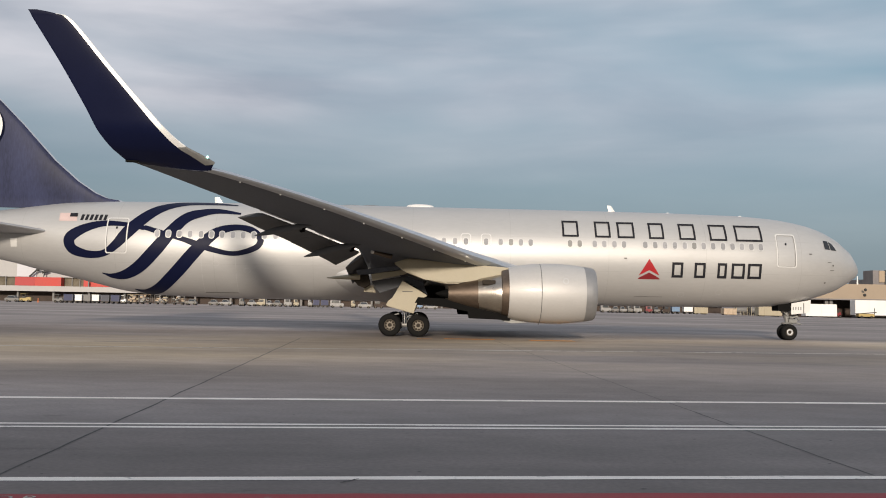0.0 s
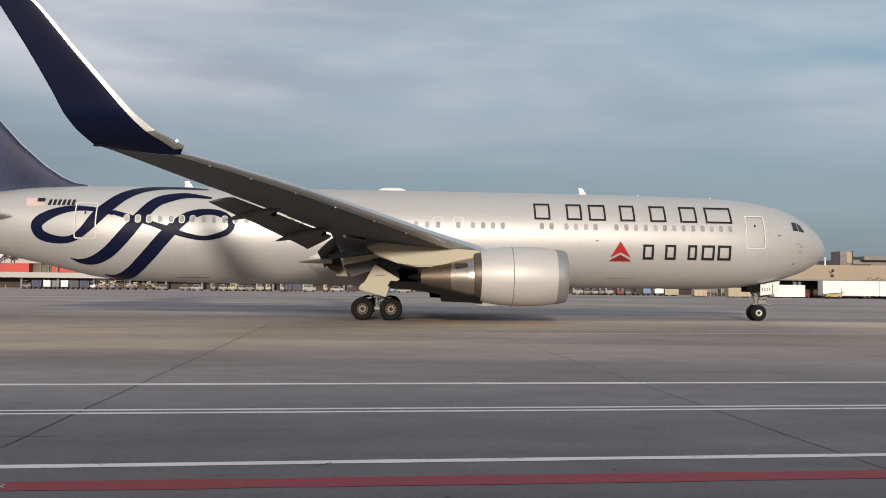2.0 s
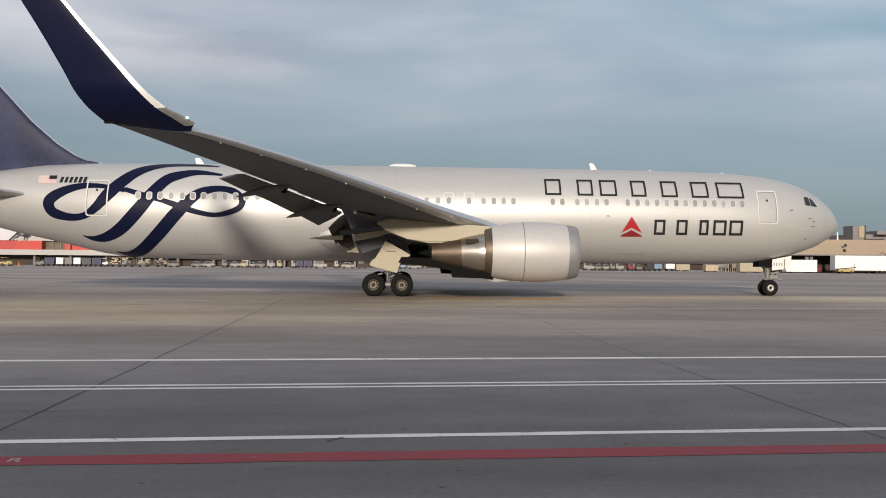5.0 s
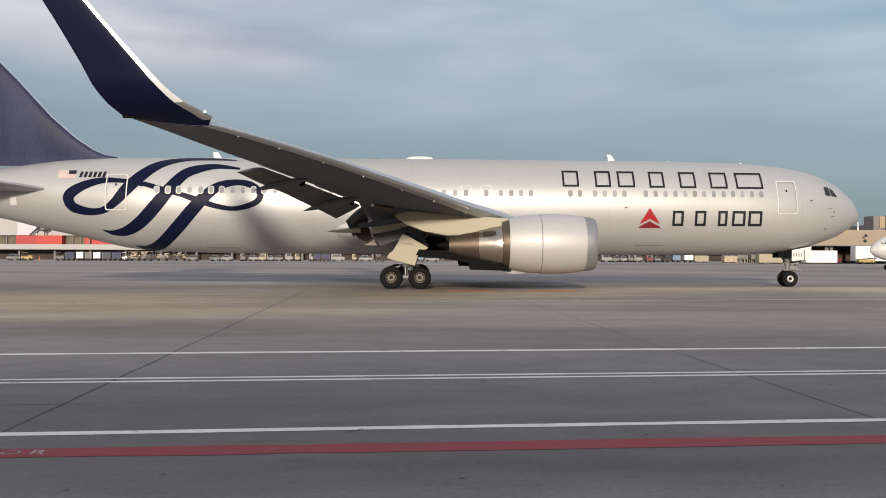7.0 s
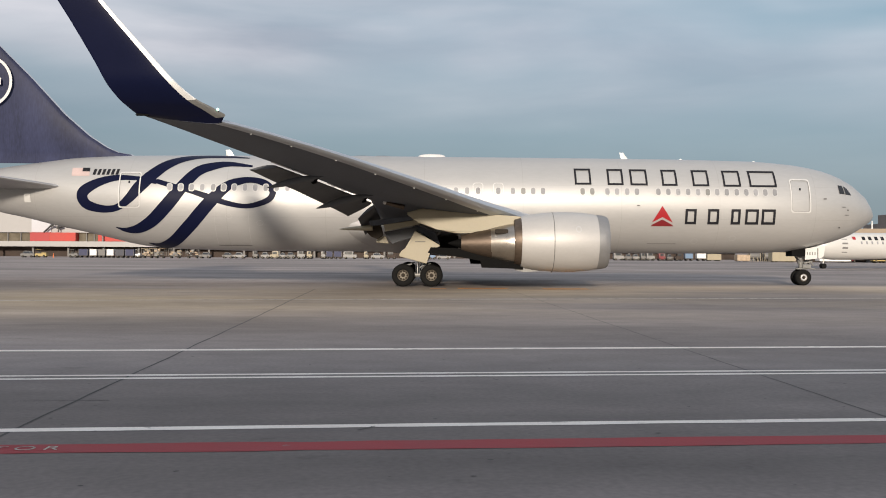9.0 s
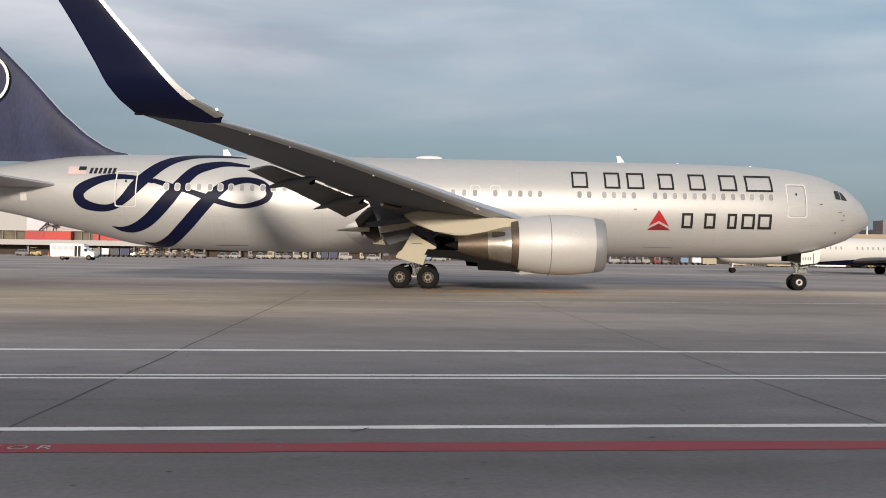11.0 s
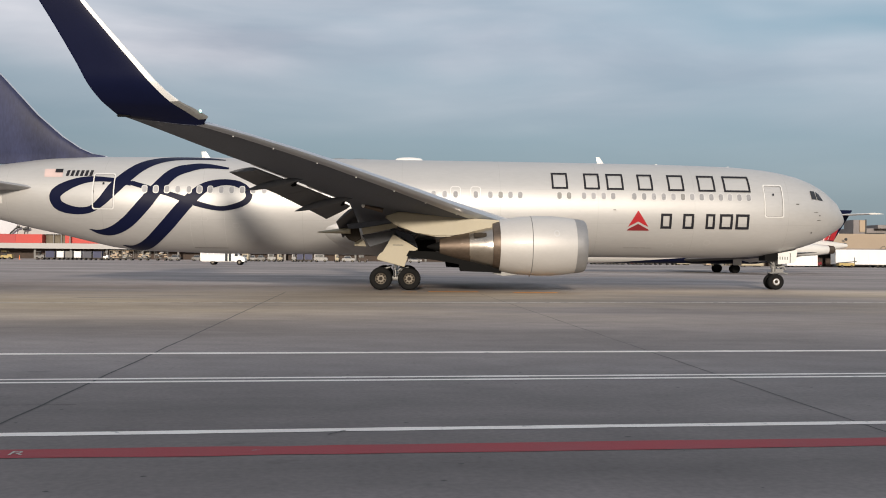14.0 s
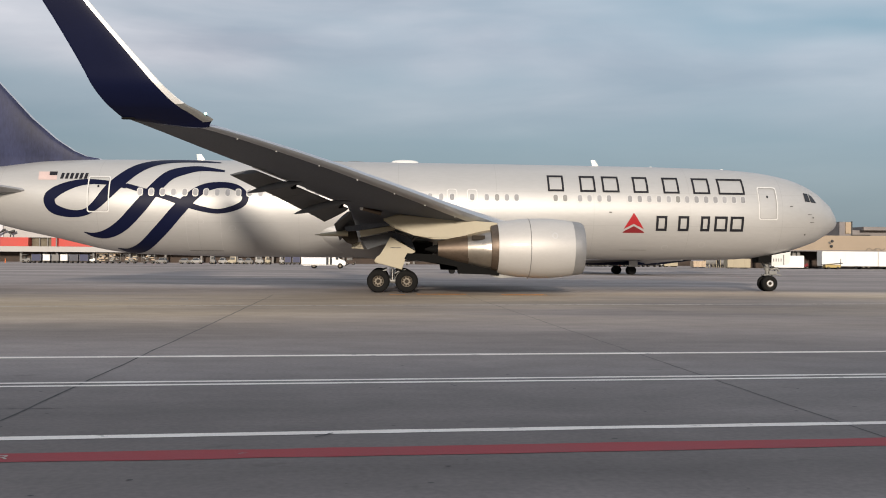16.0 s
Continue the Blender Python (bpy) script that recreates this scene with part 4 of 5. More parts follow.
# engines
def engine(side):
    y, z = side * 7.9, 2.42
    e = part("engine_cowl", lathe(bmesh.new(), [(-17.43, 1.0), (-17.42, 1.31), (-17.0, 1.39), (-16.3, 1.49), (-15.4, 1.535), (-14.7, 1.53), (-14.0, 1.47), (-13.56, 1.40), (-13.55, 1.28), (-14.7, 1.2)], y, z, 56, caps=False), COWL, airliner,
             "silver-white round engine cowl")
    part("inlet_lip", lathe(bmesh.new(), [(-14.6, 1.17), (-13.9, 1.17), (-13.25, 1.18), (-13.03, 1.23), (-13.0, 1.27), (-13.08, 1.325), (-13.3, 1.375), (-13.57, 1.407)], y, z, 56, caps=False), LIP, e, "dull grey metal inlet lip")
    part("fan_disc", lathe(bmesh.new(), [(-14.6, 1.2), (-14.6, 0.35), (-14.2, 0.2), (-13.95, 0.02)], y, z, 40), BLACK, e, "dark fan")
    for x in (-15.82,):
        part("cowl_seam", lathe(bmesh.new(), [(x - 0.02, 1.51), (x, 1.536), (x + 0.02, 1.52)], y, z, 56, caps=False), GEAR, e)
    part("fan_duct", lathe(bmesh.new(), [(-17.15, 1.28), (-17.5, 1.22), (-17.76, 1.15), (-17.78, 0.98), (-17.2, 0.95)], y, z, 48), BURNT, e, "brown fan duct")
    part("thrust_nozzle", lathe(bmesh.new(), [(-17.4, 1.05), (-17.7, 1.04), (-18.1, 0.98), (-18.55, 0.88), (-18.95, 0.79), (-18.97, 0.7)], y, z - 0.08, 48), STEEL, e, "bright steel core cowl")
    part("exhaust_cone", lathe(bmesh.new(), [(-18.9, 0.79), (-19.5, 0.67), (-20.1, 0.52), (-20.45, 0.44), (-20.46, 0.36), (-19.9, 0.3)], y, z - 0.1, 40), BURNT, e, "heat-browned exhaust nozzle")
    part("exhaust_plug", lathe(bmesh.new(), [(-19.9, 0.33), (-20.6, 0.22), (-21.1, 0.05)], y, z - 0.1, 24), BLACK, e, "black exhaust plug")
    # dark latch fairing under the core
    bm = bmesh.new()
    prism(bm, [(-17.3, 1.7), (-17.3, 1.02), (-17.9, 1.05), (-19.38, 1.09), (-19.46, 1.44), (-20.5, 1.62), (-22.15, 1.83), (-22.0, 2.12), (-20.2, 2.05), (-19.0, 1.9)], (y - 0.3, y + 0.3))
    part("lower_fairing", bm, BLACK, e, "black fairing under the core", smooth=False)
    bm = bmesh.new()
    prism(bm, [(-16.4, 0.93), (-17.2, 0.87), (-17.75, 1.0), (-17.55, 1.07), (-16.4, 1.03)], (y - 0.12, y + 0.12))
    part("drain_fairing", bm, GEAR, e, smooth=False)
    bm = bmesh.new()
    prism(bm, [(-16.7, 3.62), (-17.4, 3.45), (-18.6, 3.1), (-19.7, 2.85), (-20.7, 2.84), (-21.7, 3.03), (-22.7, 3.4), (-23.3, 3.85), (-22.5, 4.1), (-18.9, 3.80), (-17.6, 3.72)], (y - 0.24, y + 0.24))
    bmesh.ops.bevel(bm, geom=bm.edges[:], offset=0.07, segments=2, affect="EDGES")
    part("pylon", bm, CREAM, e, "cream lit engine pylon", smooth=True)
    # faint round emblem on the cowl, latches along the seam, a scoop in the core cowl
    bm = bmesh.new()
    ringv = [[bm.verts.new((-14.62 + r * 0.9 * math.cos(2 * math.pi * i / 20), y + side * (0.012 + math.sqrt(1.53 ** 2 - (0.62 + r * math.sin(2 * math.pi * i / 20)) ** 2)), z + 0.62 + r * math.sin(2 * math.pi * i / 20))) for i in range(20)] for r in (0.10, 0.17)]
    for i in range(20):
        bm.faces.new((ringv[0][i], ringv[0][(i + 1) % 20], ringv[1][(i + 1) % 20], ringv[1][i]))
    part("cowl_emblem", bm, WINDOW_RIM, e, "faint grey ring")
    bm = bmesh.new()
    box(bm, (-18.75, y + min(side * 0.60, side * 0.84), z + 0.40), (-18.1, y + max(side * 0.60, side * 0.84), z + 0.62), 0.02)
    part("cooling_scoop", bm, HUB_DARK, e, "dark cooling scoop", smooth=False)
    bm = bmesh.new()
    rod(bm, (-15.82, y, z - 1.50), (-15.82, y, z - 1.60), 0.03, n=8)
    part("drain_pin", bm, GEAR, e)
    return e


for side in (-1, 1):
    engine(side)

# landing gear
WHEELS = []


def wheel(x, y, z, radius, width, outer, name="wheel"):
    """A wheel about the axle, in its own space, with tyre and drilled rim."""
    d = 1 if outer > 0 else -1
    bm = bmesh.new()
    prof = [(-0.5 * width * 0.55, 0.52), (-0.5 * width * 0.5, 0.30), (0.5 * width * 0.2, 0.26), (0.5 * width * 0.45, 0.34), (0.5 * width * 0.62, 0.50), (0.5 * width * 0.66, 0.54), (0.5 * width * 0.5, 0.56)]
    loft(bm, [[(0.9 * radius * r * math.cos(2 * math.pi * i / 28), d * w, 0.9 * radius * r * math.sin(2 * math.pi * i / 28)) for i in range(28)] for w, r in prof])
    ob = part(name, bm, RIM, airliner, "alloy wheel with a drilled rim", at=(x, y, z))
    bm = bmesh.new()
    prof = [(-0.42, 0.5), (-0.5, 0.62), (-0.5, 0.82), (-0.40, 0.94), (-0.24, 0.995), (0, 1.0), (0.24, 0.995), (0.40, 0.94), (0.5, 0.82), (0.5, 0.62), (0.42, 0.52)]
    loft(bm, [[(radius * r * math.cos(2 * math.pi * i / 40), w * width, radius * r * math.sin(2 * math.pi * i / 40)) for i in range(40)] for w, r in prof], caps=False)
    part("tyre", bm, RUBBER, ob, "black rubber tyre")
    bm = bmesh.new()
    rod(bm, (0, d * width * 0.1, 0), (0, d * width * 0.27, 0), radius * 0.17, n=14)
    part("hub", bm, HUB_DARK, ob, "dark hub cap")
    bm = bmesh.new()
    rod(bm, (radius * 0.36, d * width * 0.225, 0), (radius * 0.36, d * width * 0.225 + d * 0.05, 0), radius * 0.082, n=8)
    hole = part("vent_hole", bm, HUB_DARK, ob)
    for k in range(1, 9):
        o = new("vent_hole", hole.data)
        o.parent = ob
        o.rotation_euler = (0, 2 * math.pi * k / 9, 0)
    WHEELS.append((ob, radius, (x, y, z)))
    return ob


for side in (-1, 1):
    for dx in (-0.775, 0.755):
        for off in (-0.57, 0.57):
            wheel(-22.72 + dx, side * 4.65 + off, 0.615, 0.615, 0.42, off * 1.0)
    y = side * 4.65
    bm = bmesh.new()
    rod(bm, (-22.72 - 0.85, y, 0.62), (-22.72 + 0.85, y, 0.62), 0.13)
    for dx in (-0.775, 0.755):
        rod(bm, (-22.72 + dx, y - 0.6, 0.585), (-22.72 + dx, y + 0.6, 0.585), 0.09)
    part("bogie_beam", bm, GEAR, airliner, "grey bogie beam")
    bm = bmesh.new()
    rod(bm, (-22.72, y, 0.6), (-22.74, y, 1.65), 0.115, n=16)
    part("oleo_strut", bm, CHROME, airliner, "polished oleo strut")
    bm = bmesh.new()
    rod(bm, (-22.74, y, 1.5), (-22.8, y, 3.7), 0.19, n=16)
    rod(bm, (-22.75, y + side * -0.1, 1.7), (-22.3, y - side * 2.3, 3.2), 0.08)
    rod(bm, (-22.75, y, 1.8), (-21.2, y, 3.3), 0.08)
    rod(bm, (-22.55, y, 0.75), (-22.35, y, 1.15), 0.05)
    rod(bm, (-22.35, y, 1.15), (-22.62, y, 1.6), 0.05)
    for dx in (-0.72, 0.3):
        rod(bm, (-22.72 + dx, y - 0.1, 1.12), (-22.72 + dx + 0.42, y - 0.1, 1.22), 0.045)
        rod(bm, (-22.72 + dx, y + side * 0.2, 1.14), (-22.9 + dx, y + side * 0.2, 1.02), 0.04)
    part("gear_leg", bm, GEAR, airliner, "grey main gear leg with links")
    # big strut door
    bm = bmesh.new()
    prism(bm, [(-22.86, 3.01), (-21.51, 2.24), (-21.55, 2.16), (-21.99, 2.02), (-22.23, 1.24), (-23.66, 1.62), (-23.72, 1.70), (-23.60, 1.92), (-23.38, 2.04)], (y + side * 0.72, y + side * 0.78))
    bmesh.ops.bevel(bm, geom=bm.edges[:], offset=0.02, segments=1, affect="EDGES")
    part("gear_door", bm, CREAM, airliner, "large cream landing gear door", smooth=False)
    bm = bmesh.new()
    box(bm, (-22.85, y + side * 0.79 - 0.01, 2.40), (-22.30, y + side * 0.79 + 0.01, 2.44))
    part("door_stay", bm, SEAM, airliner, smooth=False)
# wheel wells: a solid black box colours in the shade of the open bay
bm = bmesh.new()
box(bm, (-22.9, -3.7, 1.98), (-20.5, 3.7, 2.75))
part("wheel_well", bm, BLACK, airliner, "black box as the shaded wheel bay", smooth=False)

# nose gear
for off in (-0.33, 0.33):
    wheel(-0.02, off, 0.475, 0.475, 0.32, off, "nose_wheel")
bm = bmesh.new()
rod(bm, (0, -0.34, 0.475), (0, 0.34, 0.475), 0.06)
rod(bm, (0, 0, 0.47), (-0.03, 0, 1.2), 0.075, n=14)
part("oleo_strut", bm, CHROME, airliner, "polished nose strut")
bm = bmesh.new()
rod(bm, (-0.03, 0, 0.95), (-0.08, 0, 2.3), 0.12, n=14)
rod(bm, (0.05, 0, 1.25), (1.0, 0, 2.2), 0.07)
rod(bm, (0.14, 0, 0.62), (0.3, 0, 0.95), 0.045)
rod(bm, (0.3, 0, 0.95), (0.05, 0, 1.25), 0.045)
rod(bm, (-0.3, -0.16, 0.98), (0.35, -0.16, 1.05), 0.06)
rod(bm, (-0.3, 0.16, 0.98), (0.35, 0.16, 1.05), 0.06)
rod(bm, (0.35, -0.16, 1.05), (0.75, -0.2, 0.95), 0.05)
box(bm, (0.0, -0.26, 1.02), (0.5, 0.26, 1.24), 0.03)
part("gear_leg", bm, GEAR, airliner, "grey nose gear leg with links and lamps")
for y0 in (-0.62, 0.58):
    bm = bmesh.new()
    prism(bm, [(0.02, 2.18), (0.0, 1.52), (0.95, 1.62), (1.1, 1.75), (1.18, 2.4)], (y0, y0 + 0.04))
    d = part("nose_gear_door", bm, WHITE, airliner, "white nose gear door", smooth=False)
    bm = bmesh.new()
    box(bm, (0.72, y0 - 0.008, 1.6), (0.77, y0 + 0.048, 2.2))
    part("door_edge", bm, SEAM, d, smooth=False)
    for k in range(4):
        bm = bmesh.new()
        box(bm, (0.10 + 0.15 * k, y0 - 0.006, 1.80), (0.16 + 0.15 * k, y0 + 0.046, 1.98))
        part("number_bar", bm, GEAR, d, "grey painted bar", smooth=False)
bm = bmesh.new()
rod(bm, (-0.05, 0, 1.28), (-0.06, 0, 1.52), 0.17, n=16)
for sy in (-0.2, 0.2):
    rod(bm, (0.1, sy, 1.32), (0.55, sy * 1.4, 1.42), 0.06)
    rod(bm, (0.45, sy * 1.4, 1.40), (0.62, sy * 1.4, 1.18), 0.05)
    rod(bm, (-0.04, sy, 1.4), (-0.5, sy * 0.8, 1.95), 0.04)
part("steering_collar", bm, GEAR, airliner, "grey steering collar and jacks")
for yy in (-0.33, 0.33):
    bm = bmesh.new()
    sgn = math.copysign(1, yy)
    prof = [(0.150, 0.10), (0.162, 0.12), (0.162, 0.17), (0.150, 0.19)]
    loft(bm, [[(-0.02 + r * math.cos(2 * math.pi * q / 24), yy + sgn * dy, 0.475 + r * math.sin(2 * math.pi * q / 24)) for q in range(24)] for dy, r in prof], caps=False)
    part("hub_ring", bm, TAIL_GREY, airliner, "pale ring round the nose wheel hub")
# solid black box painting the shade inside the nose wheel bay
bm = bmesh.new()
box(bm, (-0.75, -0.5, 1.72), (1.0, 0.5, 2.25))
part("nose_wheel_bay", bm, BLACK, airliner, "black box as the shaded nose wheel bay", smooth=False)


# ---- the far side of the apron ----
WALL_TAN = material("tan_wall_panel", (0.33, 0.255, 0.18), 0.7, 0, 0.08, 0.3, 6, 0, (1, 1, 0.3))
WALL_WHITE = material("white_metal_cladding", (0.36, 0.35, 0.345), 0.55, 0, 0.06, 0.2, 5, 0, (1, 1, 0.2))
WALL_GREY = material("light_grey_cladding", (0.5, 0.5, 0.53), 0.6, 0, 0.07, 0.3, 6)
RED_PANEL = material("red_banner_panel", (0.42, 0.035, 0.025), 0.55, 0, 0.1, 0.25, 4)
RED_SHADE = material("shaded_red_panel", (0.36, 0.03, 0.03), 0.55, 0, 0.1, 0.25, 4)
SHADE_AND_VAN_BROWN = material("dark_brown_shade_and_van", (0.048, 0.033, 0.026), 0.8, 0, 0.35, 0.4, 3)
GLAZING = material("brown_tinted_glazing", (0.13, 0.11, 0.08), 0.2, 0, 0.3, 0.6, 4)
ROOF_DARK = material("dark_grey_roofing", (0.19, 0.175, 0.175), 0.8, 0, 0.2, 0.4, 5)
TRAILER_WHITE = material("white_trailer_skin", (0.72, 0.71, 0.69), 0.45, 0, 0.04, 0.4, 8)
BEIGE = material("beige_container_skin", (0.33, 0.285, 0.20), 0.55, 0, 0.07, 0.5, 8, 0, (3, 1, 0.2))
BLUE = material("blue_curtain", (0.045, 0.05, 0.10), 0.7, 0, 0.2, 1, 10)
SLATE = material("slate_curtain", (0.07, 0.072, 0.09), 0.7, 0, 0.2, 1, 10)
CAR_WHITE = material("dusty_white_car_paint", (0.23, 0.225, 0.22), 0.5, 0, 0.3, 1, 8)
GREY = material("mid_grey_sheet", (0.16, 0.155, 0.15), 0.6, 0, 0.15, 1, 10)
TARP = material("tan_canvas", (0.42, 0.33, 0.24), 0.85, 0, 0.3, 2.5, 12)
YELLOW = material("yellow_machine_paint", (0.36, 0.27, 0.10), 0.5, 0, 0.12, 1, 12)
CONE = material("orange_plastic", (0.7, 0.17, 0.04), 0.5, 0, 0.1, 2, 12)
VEHICLE_GLASS = material("vehicle_glass", (0.03, 0.034, 0.04), 0.1, 0, 0.2, 2, 12, coat=0.5)
DARK_TRIM = material("dark_trim", (0.03, 0.03, 0.03), 0.6, 0, 0.2, 2, 12)
STEEL_BLUE = material("steel_blue_paint", (0.12, 0.2, 0.32), 0.5, 0, 0.12, 1, 12)

building_behind()


def block(name, lo, hi, mat, parent, label="", bevel=0.0, taper=(1, 1)):
    return part(name, box(bmesh.new(), lo, hi, bevel, taper), mat, parent, label, smooth=False)


def west_terminal():
    """The long concourse behind the carts: ground floor darkened for canopy shade, white canopy, red and glazed band,
    white upper wall.
    """
    h = thing("terminal_building", "long white airport terminal with red panels over a dark ground floor", "building", (0, 0, 0))
    # the canopy's shadow is put into this wall's dark brown
    block("ground_floor", (-190, 207, 0), (60, 212, 2.7), SHADE_AND_VAN_BROWN, h, "recessed ground floor darkened for canopy shade")
    for k in range(26):
        x = -186 + 9.4 * k
        block("column", (x, 203.6, 0), (x + 0.5, 204.1, 2.64), GREY, h)
    block("canopy", (-190, 202, 2.65), (60, 213, 4.05), WALL_WHITE, h, "white projecting canopy edge")
    block("upper_wall", (-190, 206, 6.45), (-60, 213, 14.5), WALL_WHITE, h, "white clad upper wall")
    block("band_wall", (-190, 207, 4.05), (60, 213, 6.45), GLAZING, h, "brown tinted window band")
    block("grey_panel", (-130.6, 205.6, 6.5), (-125.4, 206.2, 14.3), WALL_GREY, h, "light grey panel")
    # this stretch takes a darker red that paints its shade
    block("red_panel", (-130.6, 204.6, 4.1), (-125.4, 207.2, 6.42), RED_SHADE, h, "red panel darkened for shade")
    block("red_panel", (-125.38, 204.6, 4.1), (-118.4, 207.2, 6.42), RED_PANEL, h, "bright red panel")
    block("red_panel", (-112.4, 204.6, 4.1), (-70.0, 207.2, 6.42), RED_PANEL, h, "bright red panel")
    for x in (-137.5, -134, -116.3, -114.2):
        block("mullion", (x, 206.6, 4.06), (x + 0.25, 207.1, 6.44), GREY, h)
    block("post", (-110.9, 203.5, 2.7), (-110.6, 203.8, 6.6), GREY, h)
    bm = bmesh.new()
    rod(bm, (-126.8, 204.5, 6.5), (-125.0, 204.5, 8.2), 0.22)
    rod(bm, (-125.0, 204.5, 8.2), (-124.3, 204.5, 8.4), 0.35)
    rod(bm, (-123.4, 204.5, 7.7), (-121.9, 204.5, 8.1), 0.35)
    rod(bm, (-123.0, 204.5, 6.5), (-122.8, 204.5, 7.8), 0.15)
    part("lamp_bracket", bm, DARK_TRIM, h, "dark floodlight bracket")
    return h


west_terminal()


def east_terminal():
    h = thing("terminal_wing", "low tan terminal wing with dark roof plant", "building", (0, 0, 0))
    block("ground_floor", (55, 157, 0), (170, 175, 4.0), SHADE_AND_VAN_BROWN, h, "dark open ground floor")
    bm = bmesh.new()
    loft(bm, [[(x, 149.0, 3.95), (x, 152.5, 7.3), (x, 176, 7.3), (x, 176, 3.95)] for x in (55, 170)])
    part("fascia", bm, WALL_TAN, h, "broad tan sloping fascia", smooth=False)
    block("eave", (54.8, 148.85, 3.75), (170, 149.4, 4.02), ROOF_DARK, h)
    block("roof_plant", (80.5, 160, 7.25), (168, 174, 8.75), ROOF_DARK, h, "dark grey roof storey")
    block("roof_plant", (84.5, 158, 8.70), (92, 172, 9.5), ROOF_DARK, h)
    block("roof_window", (81.5, 159.9, 7.4), (87.0, 160.0, 7.75), DARK_TRIM, h, "dark strip of roof windows")
    t = block("stair_tower", (76.7, 153.3, 7.3), (79.5, 158, 10.4), ROOF_DARK, h, "grey stair tower")
    block("tower_panel", (78.0, 153.05, 7.8), (79.2, 153.28, 10.3), WALL_TAN, t, "tan sunlit panel")
    block("tower_panel", (79.25, 153.1, 7.3), (79.55, 153.29, 10.5), DARK_TRIM, t)
    for x in (58, 60.6, 64.8, 65.8, 71, 79, 87):
        block("column", (x, 150.2, 0), (x + 0.7, 150.9, 4.0), WALL_TAN if x < 63 else GREY, h)
    bm = bmesh.new()
    rod(bm, (72.9, 152.5, 7.2), (72.9, 152.5, 9.0), 0.20, 0.12)
    part("vent_pipe", bm, WHITE, h, "white vent pipe")
    for x in (73.3, 74.4):
        bm = bmesh.new()
        bmesh.ops.create_uvsphere(bm, u_segments=10, v_segments=8, radius=0.33)
        part("floodlight", bm, DARK_TRIM, h, "dark round floodlight", at=(73.2, 149.2 + 0.3 * (x - 73), 6.0 if x < 74 else 4.9))
    for x in (80.5, 82.5, 86.5):
        bm = bmesh.new()
        pts = spline([(x, 148.9, 3.9), (x + 0.6, 148.7, 4.6), (x + 1.4, 148.7, 4.1), (x + 2.2, 148.7, 4.5)], 4)
        for a, b in zip(pts, pts[1:]):
            rod(bm, a, b, 0.045, n=6)
        part("hose", bm, DARK_TRIM, h)
    return h


east_terminal()


def axle_wheels(parent, xs, y_half, r, width=0.22, mat=None):
    for x in xs:
        for s in (-1, 1):
            bm = bmesh.new()
            loft(bm, [[(x + r * q * math.cos(2 * math.pi * i / 18), s * y_half + w, r + r * q * math.sin(2 * math.pi * i / 18)) for i in range(18)]
                      for w, q in ((-width / 2, 0.8), (-width / 2 * 0.8, 1.0), (width / 2 * 0.8, 1.0), (width / 2, 0.8))])
            wh = part("wheel", bm, RUBBER, parent, "black tyre")
            bm = bmesh.new()
            rod(bm, (x, s * (y_half + width * 0.5), r), (x, s * (y_half + width * 0.53), r), r * 0.5, n=14)
            part("rim", bm, RIM, wh)


def trailer(x0, x1, y, z0, z1, name, label, mat):
    t = thing(name, label, "trailer", ((x0 + x1) / 2, y, 0))
    h = (x1 - x0) / 2
    b = block("body", (-h, -1.25, z0), (h, 1.25, z1), mat, t, "", 0.05)
    n = max(2, int(h))
    for k in range(n):
        x = -h + 2 * h * (k + 0.5) / n
        block("rib", (x - 0.03, -1.29, z0 + 0.1), (x + 0.03, -1.255, z1 - 0.1), mat, b)
    block("chassis", (-h + 0.2, -0.9, 0.45), (h - 0.2, 0.9, max(0.55, z0)), DARK_TRIM, t)
    axle_wheels(t, (-h * 0.62, h * 0.5, h * 0.68), 1.0, 0.45)
    return t


trailer(67.6, 79.6, 143.0, 0.62, 3.72, "cargo_trailer", "long clean white cargo trailer beside the terminal", TRAILER_WHITE)
trailer(79.8, 92.0, 143.2, 0.62, 3.72, "cargo_trailer", "long clean white cargo trailer beside the terminal", TRAILER_WHITE)
trailer(57.3, 63.8, 143.0, 0.25, 2.75, "cargo_trailer", "short white box trailer parked on the apron", TRAILER_WHITE)
trailer(47.7, 52.6, 143.5, 0.2, 2.05, "cargo_trailer", "low beige cargo container trailer", BEIGE)


